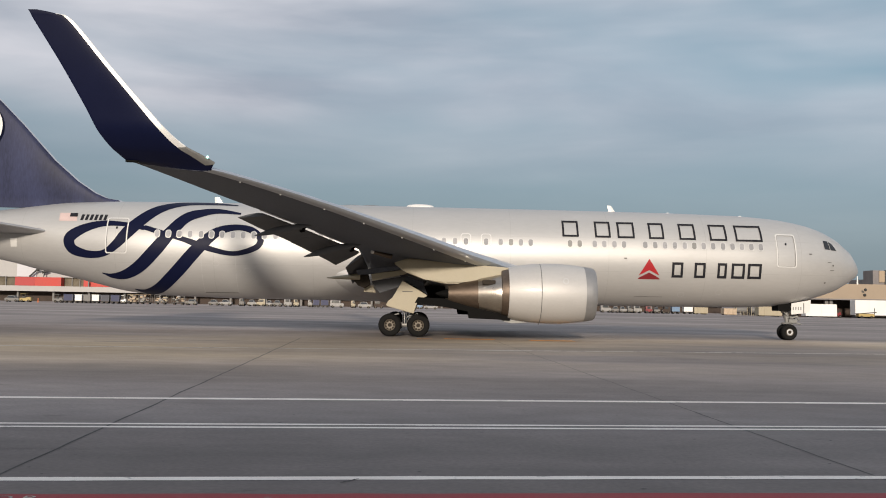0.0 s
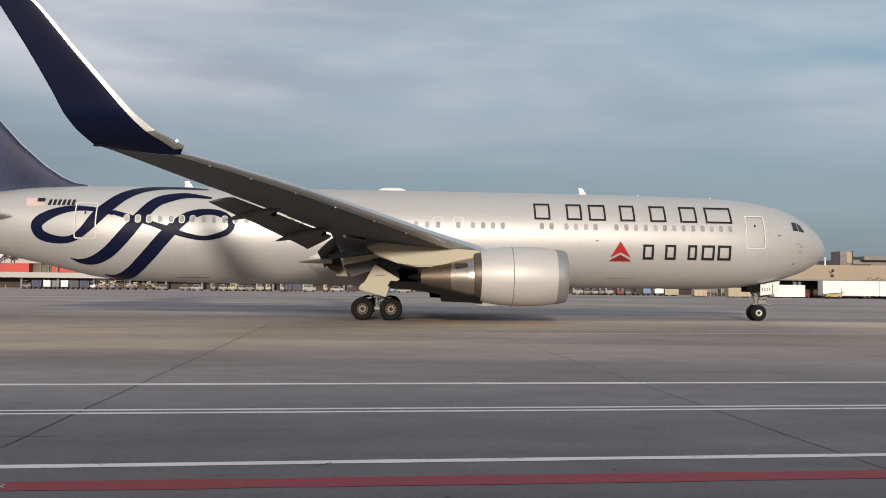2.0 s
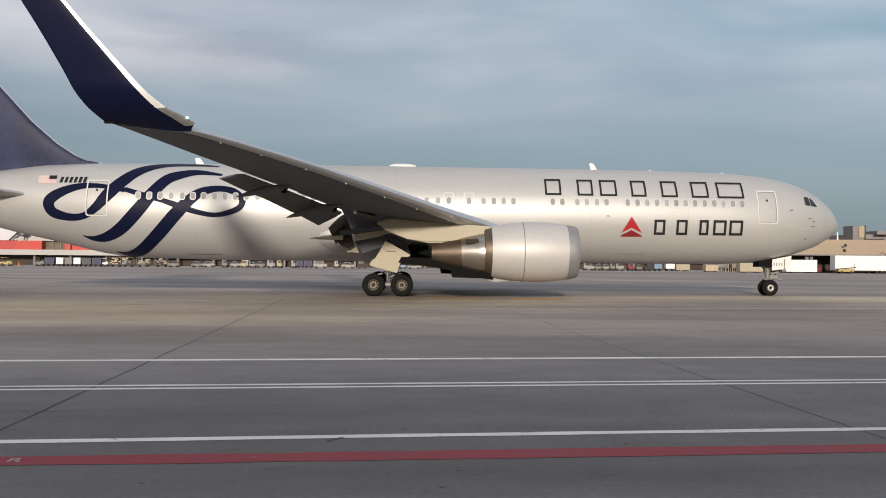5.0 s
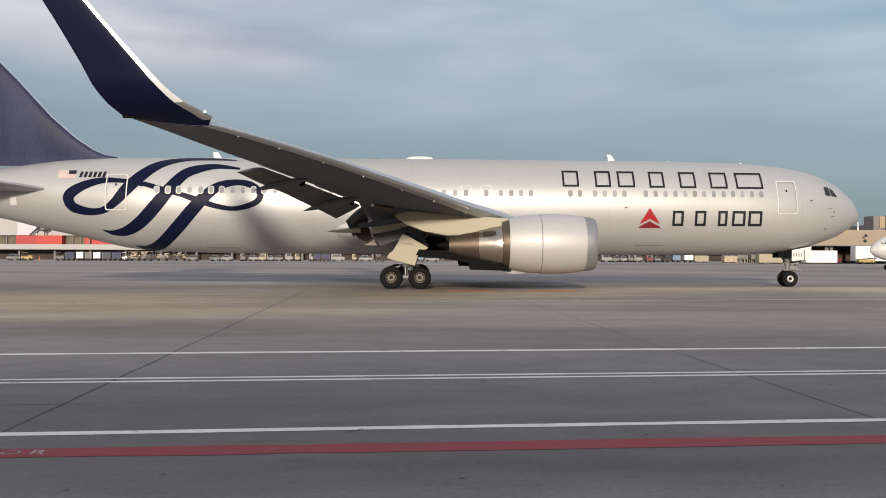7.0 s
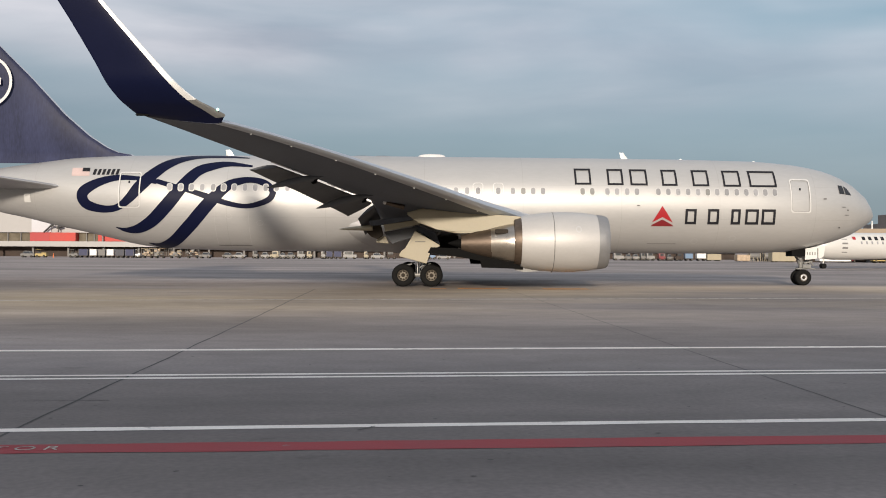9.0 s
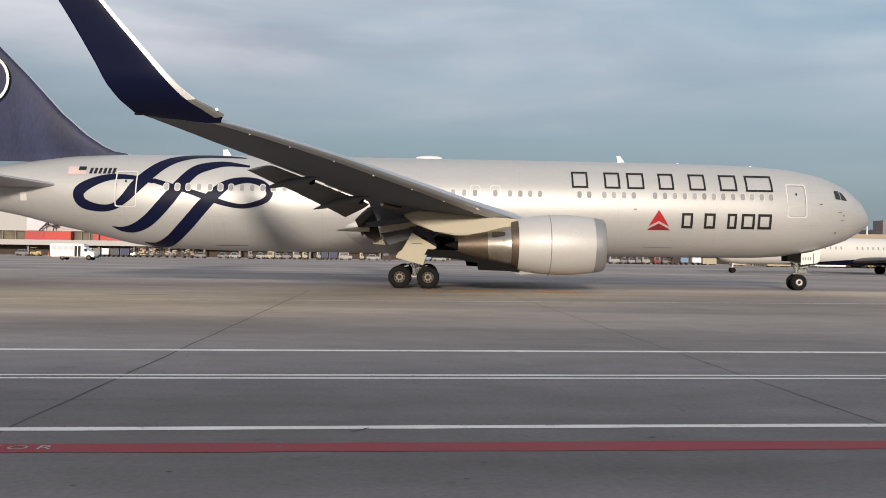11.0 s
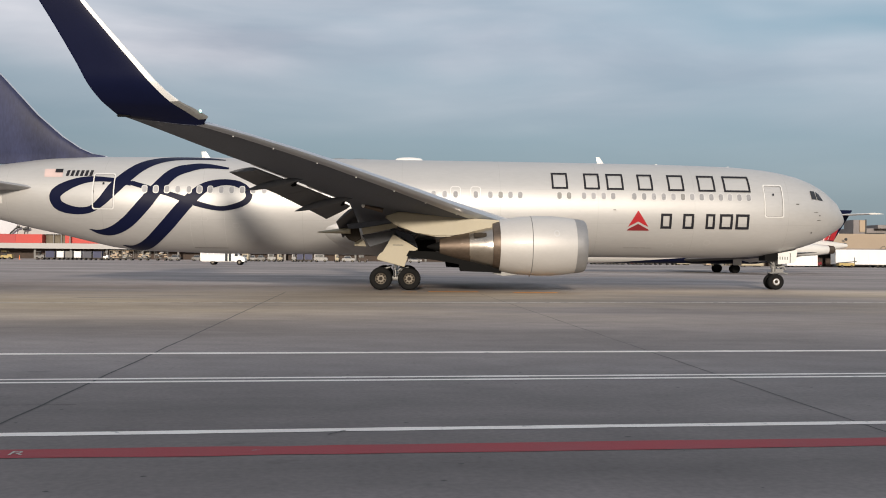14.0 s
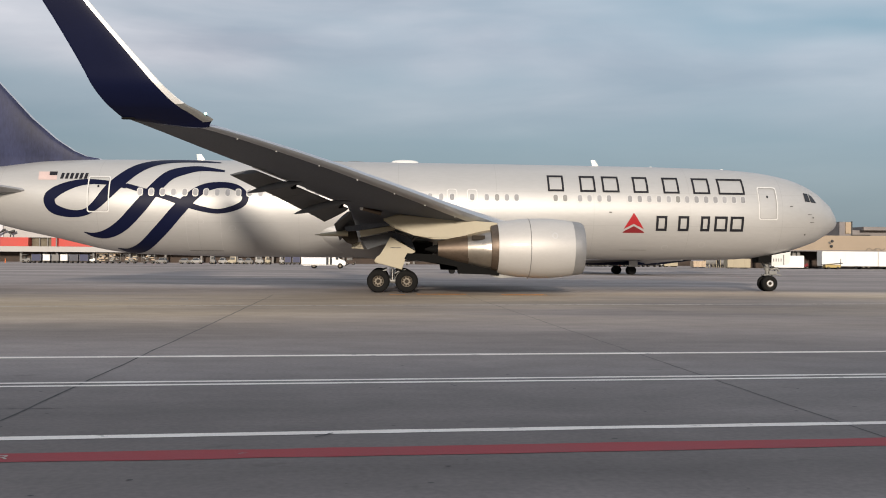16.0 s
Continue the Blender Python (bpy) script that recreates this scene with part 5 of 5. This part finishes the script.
def baggage_cart(x0, x1, y, mat, label, tall=1.95, load=False):
    """A covered cart: deck, posts, roof, curtains, wheels, drawbar."""
    c = thing("baggage_cart", label, "baggage cart", ((x0 + x1) / 2, y, 0), group="carts by the terminal")
    h = (x1 - x0) / 2 - 0.06
    block("deck", (-h, -0.75, 0.42), (h, 0.75, 0.54), DARK_TRIM, c)
    for sx in (-1, 1):
        for sy in (-1, 1):
            block("post", (sx * (h - 0.04) - 0.03, sy * 0.7 - 0.03, 0.54), (sx * (h - 0.04) + 0.03, sy * 0.7 + 0.03, tall), GREY, c)
    block("roof", (-h - 0.03, -0.8, tall), (h + 0.03, 0.8, tall + 0.06), mat, c, "", 0.02)
    if load:
        rnd = random.Random(int(x0 * 10))
        for k in range(16):
            bx, by, bz = rnd.uniform(-h + 0.2, h - 0.2), rnd.uniform(-0.35, 0.25), 0.54 + 0.24 * (k % 6)
            w = rnd.uniform(0.22, 0.42)
            block("suitcase", (bx - w, by - 0.35, bz), (bx + w, by + 0.3, bz + rnd.uniform(0.22, 0.34)), rnd.choice((TARP, GREY, TARP, DARK_TRIM, BEIGE, CAR_WHITE)), c, "", 0.05)
    else:
        block("curtain", (-h + 0.02, -0.72, 0.56), (h - 0.02, 0.72, tall - 0.02), mat, c)
    axle_wheels(c, (-h * 0.6, h * 0.6), 0.62, 0.22, 0.14)
    bm = bmesh.new()
    rod(bm, (h, 0, 0.35), (h + 0.5, 0, 0.25), 0.04)
    part("drawbar", bm, DARK_TRIM, c)
    return c


def car(x0, x1, y, mat, label, kind="car", tall=1.5, face=1):
    """A parked car or van with cabin, glass, bumpers and wheels."""
    c = thing(kind, label, "car" if kind == "car" else kind, ((x0 + x1) / 2, y, 0), 0 if face > 0 else 180, group="vehicles by the terminal")
    h = (x1 - x0) / 2
    boxy = kind != "car"
    body_top = tall * (0.62 if not boxy else 0.55)
    b = block("body", (-h, -0.88, 0.28), (h, 0.88, body_top), mat, c, "", 0.09)
    if boxy:
        block("cabin", (-h + 0.03, -0.86, body_top), (h - min(1.0, 0.5 * h), 0.86, tall), mat, c, "", 0.08, (0.95, 0.92))
        block("side_glass", (-h + 0.35, -0.885, body_top + 0.06), (h - min(1.2, 0.62 * h), 0.885, tall - 0.22), VEHICLE_GLASS, c, "", 0, (0.96, 0.97))
    else:
        block("cabin", (-h * 0.72, -0.8, body_top), (h * 0.5, 0.8, tall), mat, c, "", 0.06, (0.66, 0.85))
        block("side_glass", (-h * 0.66, -0.82, body_top + 0.02), (h * 0.44, 0.82, tall - 0.08), VEHICLE_GLASS, c, "", 0, (0.66, 0.86))
    block("bumper", (h - 0.06, -0.85, 0.3), (h + 0.07, 0.85, 0.5), DARK_TRIM, c, "", 0.03)
    block("bumper", (-h - 0.07, -0.85, 0.3), (-h + 0.06, 0.85, 0.5), DARK_TRIM, c, "", 0.03)
    for s in (-1, 1):
        block("headlight", (h - 0.03, s * 0.62 - 0.16, 0.6), (h + 0.02, s * 0.62 + 0.16, 0.74), WHITE, c)
    axle_wheels(c, (-h * 0.62, h * 0.62), 0.78, 0.32, 0.2)
    return c


def tug(x0, x1, y, mat, label):
    c = thing("baggage_tractor", label, "tractor", ((x0 + x1) / 2, y, 0), group="vehicles by the terminal")
    h = (x1 - x0) / 2
    block("body", (-h, -0.65, 0.3), (h, 0.65, 0.95), mat, c, "", 0.06)
    block("hood", (0.1 * h, -0.6, 0.95), (h - 0.05, 0.6, 1.15), mat, c, "", 0.05)
    block("seat", (-0.6 * h, -0.45, 0.95), (-0.1 * h, 0.45, 1.35), DARK_TRIM, c, "", 0.05)
    for sx in (-0.8, 0.05):
        for sy in (-0.58, 0.58):
            block("post", (sx * h - 0.03, sy - 0.03, 0.95), (sx * h + 0.03, sy + 0.03, 1.85), DARK_TRIM, c)
    block("roof", (-0.9 * h, -0.65, 1.85), (0.15 * h, 0.65, 1.92), mat, c, "", 0.02)
    axle_wheels(c, (-h * 0.6, h * 0.6), 0.6, 0.3, 0.22)
    return c


def tank_cart(x0, x1, y, label):
    c = thing("tank_cart", label, "tank", ((x0 + x1) / 2, y, 0), group="carts by the terminal")
    h = (x1 - x0) / 2
    part("tank", loft(bmesh.new(), [[(x, 0.75 * q * math.cos(2 * math.pi * i / 20), 1.25 + 0.7 * q * math.sin(2 * math.pi * i / 20)) for i in range(20)]
                                    for x, q in ((-h, 0.6), (-h + 0.1, 0.95), (-h + 0.2, 1), (h - 0.2, 1), (h - 0.1, 0.95), (h, 0.6))]), GREY, c, "grey steel tank")
    for sx in (-0.95, -0.3, 0.35, 0.95):
        for sy in (-0.7, 0.7):
            block("leg", (sx * h - 0.06, sy - 0.06, 0), (sx * h + 0.06, sy + 0.06, 1.9 if abs(sx) > 0.5 else 0.9), BEIGE, c)
    return c


ROW = 168.0
for x0, x1, m, lab in ((-104.0, -101.8, BLUE, "dark blue curtained baggage cart"), (-101.5, -99.7, TRAILER_WHITE, "white covered baggage cart"), (-99.5, -97.8, GREY, "grey covered baggage cart"),
                       (-97.6, -95.8, TRAILER_WHITE, "white covered baggage cart"), (-95.5, -93.5, SLATE, "slate curtained baggage cart"), (-93.3, -91.2, BLUE, "dark blue curtained baggage cart"),
                       (-47.0, -45.4, BLUE, "dark blue curtained baggage cart"), (-45.2, -43.3, BLUE, "dark blue curtained baggage cart"), (36.1, 38.1, STEEL_BLUE, "steel blue covered baggage cart"),
                       (38.8, 41.1, TRAILER_WHITE, "white covered baggage cart")):
    baggage_cart(x0, x1, ROW, m, lab)
for x0, x1, m in ((-89.7, -86.9, TARP), (-86.8, -84.1, TARP), (-83.5, -80.5, GREY), (-79.5, -76.4, DARK_TRIM)):
    baggage_cart(x0, x1, ROW + 0.5, m, "open baggage cart loaded with suitcases", 2.15, True)
for x0, x1, m, kind, tall, lab, f in ((-117.3, -114.1, GREY, "car", 1.5, "small silver grey car parked by the terminal", 1), (-76.2, -73.6, GREY, "car", 1.4, "grey car parked by the terminal", -1),
                                      (-70.9, -68.4, GREY, "car", 1.35, "light grey car parked by the terminal", 1), (-68.3, -65.6, CAR_WHITE, "car", 1.4, "white car parked by the terminal", 1),
                                      (-63.9, -62.7, GREY, "van", 1.9, "narrow grey service van parked", 1), (-62.0, -60.0, CAR_WHITE, "car", 1.5, "white car parked by the terminal", 1),
                                      (-59.9, -57.9, BEIGE, "van", 1.8, "beige service van by the terminal", -1), (-57.7, -56.2, CAR_WHITE, "car", 1.4, "small white car by the terminal", 1),
                                      (-56.1, -54.1, GREY, "car", 1.5, "grey car parked by the terminal", 1), (-53.6, -51.8, CAR_WHITE, "van", 2.0, "white service van by the terminal", 1),
                                      (-51.4, -50.2, BEIGE, "van", 1.9, "narrow beige van by the terminal", 1), (-48.1, -47.1, CAR_WHITE, "van", 2.0, "narrow white van by the terminal", 1),
                                      (-43.0, -39.9, CAR_WHITE, "van", 1.9, "white pickup van by the carts", 1), (-38.2, -37.2, BEIGE, "van", 1.8, "narrow beige van by the terminal", 1),
                                      (-36.6, -33.6, CAR_WHITE, "car", 1.45, "white car parked by the terminal", 1), (-33.0, -30.8, SHADE_AND_VAN_BROWN, "van", 1.9, "dark brown van by the terminal", 1),
                                      (-23.1, -21.7, STEEL_BLUE, "van", 2.0, "blue service van by the terminal", 1), (-21.4, -18.2, CAR_WHITE, "car", 1.2, "low white car on the apron", 1),
                                      (19.6, 22.0, CAR_WHITE, "van", 2.0, "white service van by the terminal", 1), (22.1, 23.8, GREY, "car", 1.5, "small grey car by the terminal", -1),
                                      (24.0, 25.6, CAR_WHITE, "car", 1.5, "small white car by the terminal", 1), (25.8, 27.0, GREY, "van", 1.9, "narrow grey van by the terminal", 1),
                                      (27.2, 29.1, CAR_WHITE, "van", 2.0, "white service van by the terminal", 1), (30.0, 31.6, DEEP_RED, "van", 1.8, "dull red van by the terminal", 1),
                                      (31.9, 33.3, GREY, "car", 1.5, "small grey car by the terminal", 1), (33.9, 35.6, SHADE_AND_VAN_BROWN, "van", 1.8, "dark brown van by the terminal", -1)):
    car(x0, x1, ROW, m, lab, kind, tall, f)
tug(-114.0, -111.4, ROW, YELLOW, "dull yellow baggage tractor by the carts")
tug(-106.2, -104.2, ROW, GREY, "grey baggage tractor by the carts")
tug(-91.0, -89.8, ROW, TRAILER_WHITE, "small white baggage tractor")
tug(64.2, 65.4, 144, DEEP_RED, "small dull red baggage tractor")
tank_cart(49.1 - 1.2, 51.6 - 1.2, 158.0, "grey tank on a beige frame")
tank_cart(51.2, 54.0, 158.0, "grey tank on a beige frame")
trailer(41.2, 44.4, ROW, 0.2, 1.6, "cargo_trailer", "low beige flat cargo trailer", BEIGE)
trailer(45.0, 47.8, 158, 0.15, 1.5, "cargo_trailer", "low tan trailer under canvas", TARP)


def belt_loader():
    c = thing("belt_loader", "dull yellow belt loader beside the white trailer", "belt loader", (68.4, 139.0, 0))
    block("body", (-1.6, -0.7, 0.35), (1.6, 0.7, 0.95), YELLOW, c, "", 0.05)
    bm = bmesh.new()
    prism(bm, [(-2.0, 0.8), (2.2, 1.15), (2.2, 1.32), (-2.0, 0.97)], (-0.35, 0.35))
    part("belt", bm, DARK_TRIM, c, smooth=False)
    block("post", (1.7, -0.4, 0.3), (1.8, -0.3, 2.1), DARK_TRIM, c)
    axle_wheels(c, (-1.0, 1.0), 0.6, 0.3)


belt_loader()


def traffic_cone():
    c = thing("traffic_cone", "orange plastic traffic cone by the carts", "traffic cone", (-109.6, ROW - 1, 0))
    bm = bmesh.new()
    lathe_z = [(0.0, 0.2), (0.05, 0.2), (0.06, 0.14), (1.0, 0.04)]
    loft(bm, [[(r * math.cos(2 * math.pi * i / 14), r * math.sin(2 * math.pi * i / 14), z) for i in range(14)] for z, r in lathe_z])
    part("cone", bm, CONE, c)


traffic_cone()


# ---- the shuttle bus ----
def shuttle_bus():
    c = thing("shuttle_bus", "small white shuttle bus driving past the terminal", "bus", (0, 0, 0))
    bm = bmesh.new()
    prism(bm, [(-3.4, 0.55), (-3.45, 2.45), (-3.3, 2.62), (1.75, 2.62), (2.0, 2.5), (2.05, 0.5), (-3.0, 0.45)], (-1.12, 1.12))
    bmesh.ops.bevel(bm, geom=bm.edges[:], offset=0.07, segments=2, affect="EDGES")
    b = part("body", bm, TRAILER_WHITE, c, "white coach body")
    bm = bmesh.new()
    prism(bm, [(1.9, 0.5), (1.9, 2.1), (2.2, 2.05), (2.65, 1.45), (3.45, 1.28), (3.6, 1.1), (3.6, 0.5)], (-0.98, 0.98))
    bmesh.ops.bevel(bm, geom=bm.edges[:], offset=0.05, segments=2, affect="EDGES")
    part("cab", bm, TRAILER_WHITE, c, "white cab and hood")
    for s in (-1, 1):
        for k in range(4):
            block("side_window", (-3.15 + 0.92 * k, s * 1.125 - 0.012, 1.62), (-2.33 + 0.92 * k, s * 1.125 + 0.012, 2.28), WALL_GREY, b, "grey tinted window")
        block("cab_window", (2.0, s * 0.985 - 0.012, 1.4), (2.5, s * 0.985 + 0.012, 1.85), VEHICLE_GLASS, c, "", 0, (0.8, 1))
        block("bumper_strip", (-3.4, s * 1.12 - 0.02, 0.55), (2.0, s * 1.12 + 0.02, 0.62), GREY, b)
    for x in (0.72, 1.28):
        block("door_leaf", (x - 0.2, -1.15, 0.62), (x + 0.2, -1.10, 2.3), VEHICLE_GLASS, b, "dark glazed door leaf")
    block("bumper", (3.5, -0.95, 0.4), (3.72, 0.95, 0.62), DARK_TRIM, c, "", 0.03)
    for s in (-1, 1):
        block("headlight", (3.56, s * 0.7 - 0.14, 0.78), (3.63, s * 0.7 + 0.14, 0.98), WHITE, c)
    axle_wheels(c, (-1.45, 2.75), 0.92, 0.42, 0.26)
    return c


bus = shuttle_bus()


# ---- the taxiing jet ----
JET_WHITE = material("jet_white_paint", (0.56, 0.55, 0.53), 0.35, 0, 0.05, 0.5, 8, 0, (0.3, 1, 1), 0.2)
JET_GREY = material("jet_grey_wing", (0.06, 0.06, 0.065), 0.5, 0, 0.1, 0.6, 8)


def jet_hull(x):
    """Mid height and radius at x, nose gear at 0."""
    top = np.interp(x, (-38.2, -33.4, -29.5, -25.5, -1, 0.6, 1.5, 2.1, 2.45), (3.75, 4.4, 4.5, 4.5, 4.5, 4.2, 3.6, 3.1, 2.55))
    low = np.interp(x, (-38.2, -33.4, -29.5, -25.5, -1, 0.6, 1.5, 2.1, 2.45), (3.3, 2.5, 1.6, 1.12, 1.1, 1.28, 1.6, 2.0, 2.4))
    return (top + low) / 2, (top - low) / 2


def taxiing_jet():
    j = thing("taxiing_jet", "white narrow-body jet with rear engines and a red and blue tail", "airplane", (0, 0, 0))
    n = 40
    rings = []
    for x in list(np.arange(-38.2, -0.9, 0.9)) + [-0.5, 0, 0.5, 1.0, 1.4, 1.8, 2.1, 2.3, 2.45]:
        c, r = jet_hull(x)
        rings.append([(x, r * math.sin(2 * math.pi * i / n), c - r * math.cos(2 * math.pi * i / n)) for i in range(n)])
    f = part("fuselage", loft(bmesh.new(), rings), JET_WHITE, j, "white slim fuselage")

    def on(x, z, s, out=0.012):
        c, r = jet_hull(x)
        return Vector((x, s * (math.sqrt(max(0.0, r * r - (z - c) ** 2)) + out), z))

    def patch(name, x0, x1, z0, z1, mat, s, label=""):
        bm = bmesh.new()
        rows = [[bm.verts.new(on(x0 + (x1 - x0) * i, z0 + (z1 - z0) * k / 3, s)) for i in (0, 1)] for k in range(4)]
        for a, b in zip(rows, rows[1:]):
            bm.faces.new((a[0], a[1], b[1], b[0]))
        part(name, bm, mat, f, label)

    for s in (1, -1):
        for k in range(36):
            x = -4.2 - 0.72 * k
            if k not in (14, 15):
                patch("cabin_window", x - 0.11, x + 0.11, 3.05, 3.4, WINDOW_SHADE, s)
        for k in range(5):
            patch("name_bar", -4.6 - 0.85 * k - 0.22, -4.6 - 0.85 * k + 0.22, 3.55, 4.0, MARK_GREY, s, "dark painted bar")
        patch("emblem", -3.55, -3.1, 3.6, 3.98, RED, s, "red emblem")
        patch("cabin_door", -2.35, -1.6, 2.0, 3.7, GREY, s)
        patch("cockpit_window", 0.35, 0.85, 3.35, 3.75, VEHICLE_GLASS, s, "dark cockpit window")
        patch("cockpit_window", 0.9, 1.35, 3.25, 3.6, VEHICLE_GLASS, s, "dark cockpit window")
        # wing
        rows = []
        for a in (0.5, 1.6, 4, 8, 12, 16.3):
            xl = -15.6 - 0.47 * (a - 1.6)
            ch = np.interp(a, (0.5, 1.6, 5, 16.3), (7.2, 7.0, 4.9, 1.3))
            rows.append(airfoil(xl, xl - ch, s * a, 1.55 + 0.055 * a, 1.6 + 0.055 * a, ch * 0.11))
        w = part("wing", loft(bmesh.new(), rows), JET_GREY, j, "grey swept wing")
        rows = []
        for a in (2.2, 4, 7, 11):
            xt = -15.6 - 0.47 * (a - 1.6) - np.interp(a, (0.5, 1.6, 5, 16.3), (7.2, 7.0, 4.9, 1.3))
            rows.append(airfoil(xt + 0.1, xt - 1.1, s * a, 1.5 + 0.055 * a, 1.15 + 0.055 * a, 0.15))
        part("flap", loft(bmesh.new(), rows), TRAILER_WHITE, w, "pale lowered flap")
        # rear engine
        e = part("engine_cowl", loft(bmesh.new(), [[(x, s * 2.75 + r * math.cos(2 * math.pi * i / 28), 2.95 + r * math.sin(2 * math.pi * i / 28)) for i in range(28)]
                                                  for x, r in ((-33.9, 0.42), (-33.7, 0.55), (-32.1, 0.72), (-30.6, 0.80), (-29.5, 0.79), (-28.9, 0.72))]), JET_WHITE, j, "white rear engine cowl")
        # closed black plug in front of the cowl paints the inlet's inner shade
        part("inlet", loft(bmesh.new(), [[(x, s * 2.75 + r * math.cos(2 * math.pi * i / 28), 2.95 + r * math.sin(2 * math.pi * i / 28)) for i in range(28)] for x, r in ((-28.95, 0.74), (-28.7, 0.72), (-28.6, 0.64), (-28.7, 0.5))]), BLACK, e, "black plug as the shaded inlet")
        part("reverser", loft(bmesh.new(), [[(x, s * 2.75 + r * math.cos(2 * math.pi * i / 28), 2.95 + r * math.sin(2 * math.pi * i / 28)) for i in range(28)] for x, r in ((-33.7, 0.57), (-34.5, 0.50), (-34.6, 0.3))]), BURNT, e, "dark tailpipe")
        block("pylon", (-33.2, min(s * 1.2, s * 2.1), 2.9), (-29.8, max(s * 1.2, s * 2.1), 3.2), JET_WHITE, j, "", 0.05)
        # tailplane on top of the fin
        rows = [airfoil(-35.2 - 0.40 * a, -38.7 - 0.16 * a, s * a, 7.36, 7.36, 0.22) for a in (0.0, 2, 4, 5.6)]
        part("tailplane", loft(bmesh.new(), rows), JET_WHITE, j, "white tailplane high on the fin")
        # main gear
        for dy in (-0.32, 0.32):
            bm = bmesh.new()
            loft(bm, [[(-21.5 + 0.51 * q * math.cos(2 * math.pi * i / 24), s * 2.3 + dy + w, 0.51 + 0.51 * q * math.sin(2 * math.pi * i / 24)) for i in range(24)]
                      for w, q in ((-0.17, 0.6), (-0.18, 0.85), (-0.12, 1), (0.12, 1), (0.18, 0.85), (0.17, 0.6))])
            part("main_wheel", bm, RUBBER, j, "black main wheel")
        bm = bmesh.new()
        rod(bm, (-21.5, s * 2.3, 0.5), (-21.45, s * 2.3, 1.9), 0.13)
        rod(bm, (-21.5, s * 1.9, 0.51), (-21.5, s * 2.7, 0.51), 0.08)
        part("gear_leg", bm, GEAR, j)
        block("gear_door", (-22.1, s * 2.9 - 0.03, 0.95), (-21.0, s * 2.9 + 0.03, 1.7), JET_WHITE, j)
        bm = bmesh.new()
        rod(bm, (0, s * 0.22 - 0.1, 0.33), (0, s * 0.22 + 0.1, 0.33), 0.33, n=20)
        part("nose_wheel", bm, RUBBER, j, "black nose wheel")
    bm = bmesh.new()
    rod(bm, (0, 0, 0.33), (-0.1, 0, 1.3), 0.1)
    part("gear_leg", bm, WHITE, j)
    # navy belly whose edge climbs from the nose to the wing
    bm = bmesh.new()
    rows = []
    for x in np.arange(-36.0, -4.9, 0.6):
        c, r = jet_hull(x)
        edge = float(np.interp(x, (-26, -16.3, -6.7, -4.9), (1.95, 1.88, 1.2, 1.12)))
        far = math.acos(max(-1.0, min(1.0, (c - max(edge, c - r + 0.004)) / r)))
        rows.append([(x, (r + 0.012) * math.sin(far * k / 6), c - (r + 0.012) * math.cos(far * k / 6)) for k in range(-6, 7)])
    part("belly_paint", loft(bm, rows, caps=False, closed=False), NAVY, f, "navy blue belly")

    # fin: navy root and trailing edge round a red field
    def fin_rows(u0, u1, lead0, lead1, trail0, trail1, thick):
        rows = []
        for k in range(5):
            u = u0 + (u1 - u0) * k / 4
            front, back = -33.0 - 2.5 * u, -36.3 - 2.7 * u
            lo, hi = lead0 + (lead1 - lead0) * k / 4, trail0 + (trail1 - trail0) * k / 4
            sec = airfoil(front + (back - front) * lo, front + (back - front) * hi, 0, 0, 0, thick)
            rows.append([(x, q, 4.0 + 4.05 * u) for x, _, q in sec])
        return rows
    fin_ob = part("fin", loft(bmesh.new(), fin_rows(0, 1, 0, 0, 1, 1, 0.42)), NAVY, j, "navy tail fin with a red field")
    part("red_field", loft(bmesh.new(), fin_rows(0.04, 0.78, 0.42, 0.02, 0.99, 0.88, 0.62)), RED, fin_ob, "red painted field")
    part("dark_field", loft(bmesh.new(), fin_rows(0.04, 0.45, 0.60, 0.52, 0.84, 0.60, 0.70)), DEEP_RED, fin_ob, "deep red painted field")
    return j


jet = taxiing_jet()


# ---- what moves ----
ROLL = [(0, 0, 0), (9.2, 0, 0), (10.3, 0.02, 0.02), (11.5, 0.085, 0.12), (12, 0.13, 0.14), (12.5, 0.17, 0.16), (13, 0.22, 0.17), (13.5, 0.265, 0.2), (14, 0.34, 0.22), (14.5, 0.40, 0.3),
        (15, 0.52, 0.4), (15.5, 0.67, 0.48), (16, 0.82, 0.55)]
JET_HEADING = 9.0
JET_RUN = [(0, 76.0, 71.5), (8.4, 29.8, 63.8), (11.3, 13.4, 61.1), (12.5, 5.7, 60.0), (13.5, -0.3, 59.1), (14.5, -6.3, 58.2), (16.0, -15.0, 56.8)]
BUS_RUN = [(0, -182.5, 100.0), (11.3, -76.5, 100.0), (12.5, -65.2, 100.0), (14.5, -46.6, 100.0), (16.0, -33.2, 100.0)]


def motions():
    pivot = Vector((-22.7, 0, 0))
    rows = []
    for t, s, yaw in ROLL:
        turn = Matrix.Rotation(radians(yaw), 4, "Z")
        rows.append((t, Matrix.Translation(Vector((s, 0, 0)) + pivot) @ turn @ Matrix.Translation(-pivot)))
    walk(airliner, rows)
    for ob, radius, place in WHEELS:
        walk(ob, [(t, pose(*place, 0, math.degrees(s / radius), 0)) for t, s, yaw in ROLL])
    walk(jet, [(t, pose(x, y, 0, 0, 0, 180 + JET_HEADING)) for t, x, y in JET_RUN])
    walk(bus, [(t, pose(x, y, 0)) for t, x, y in BUS_RUN])


motions()
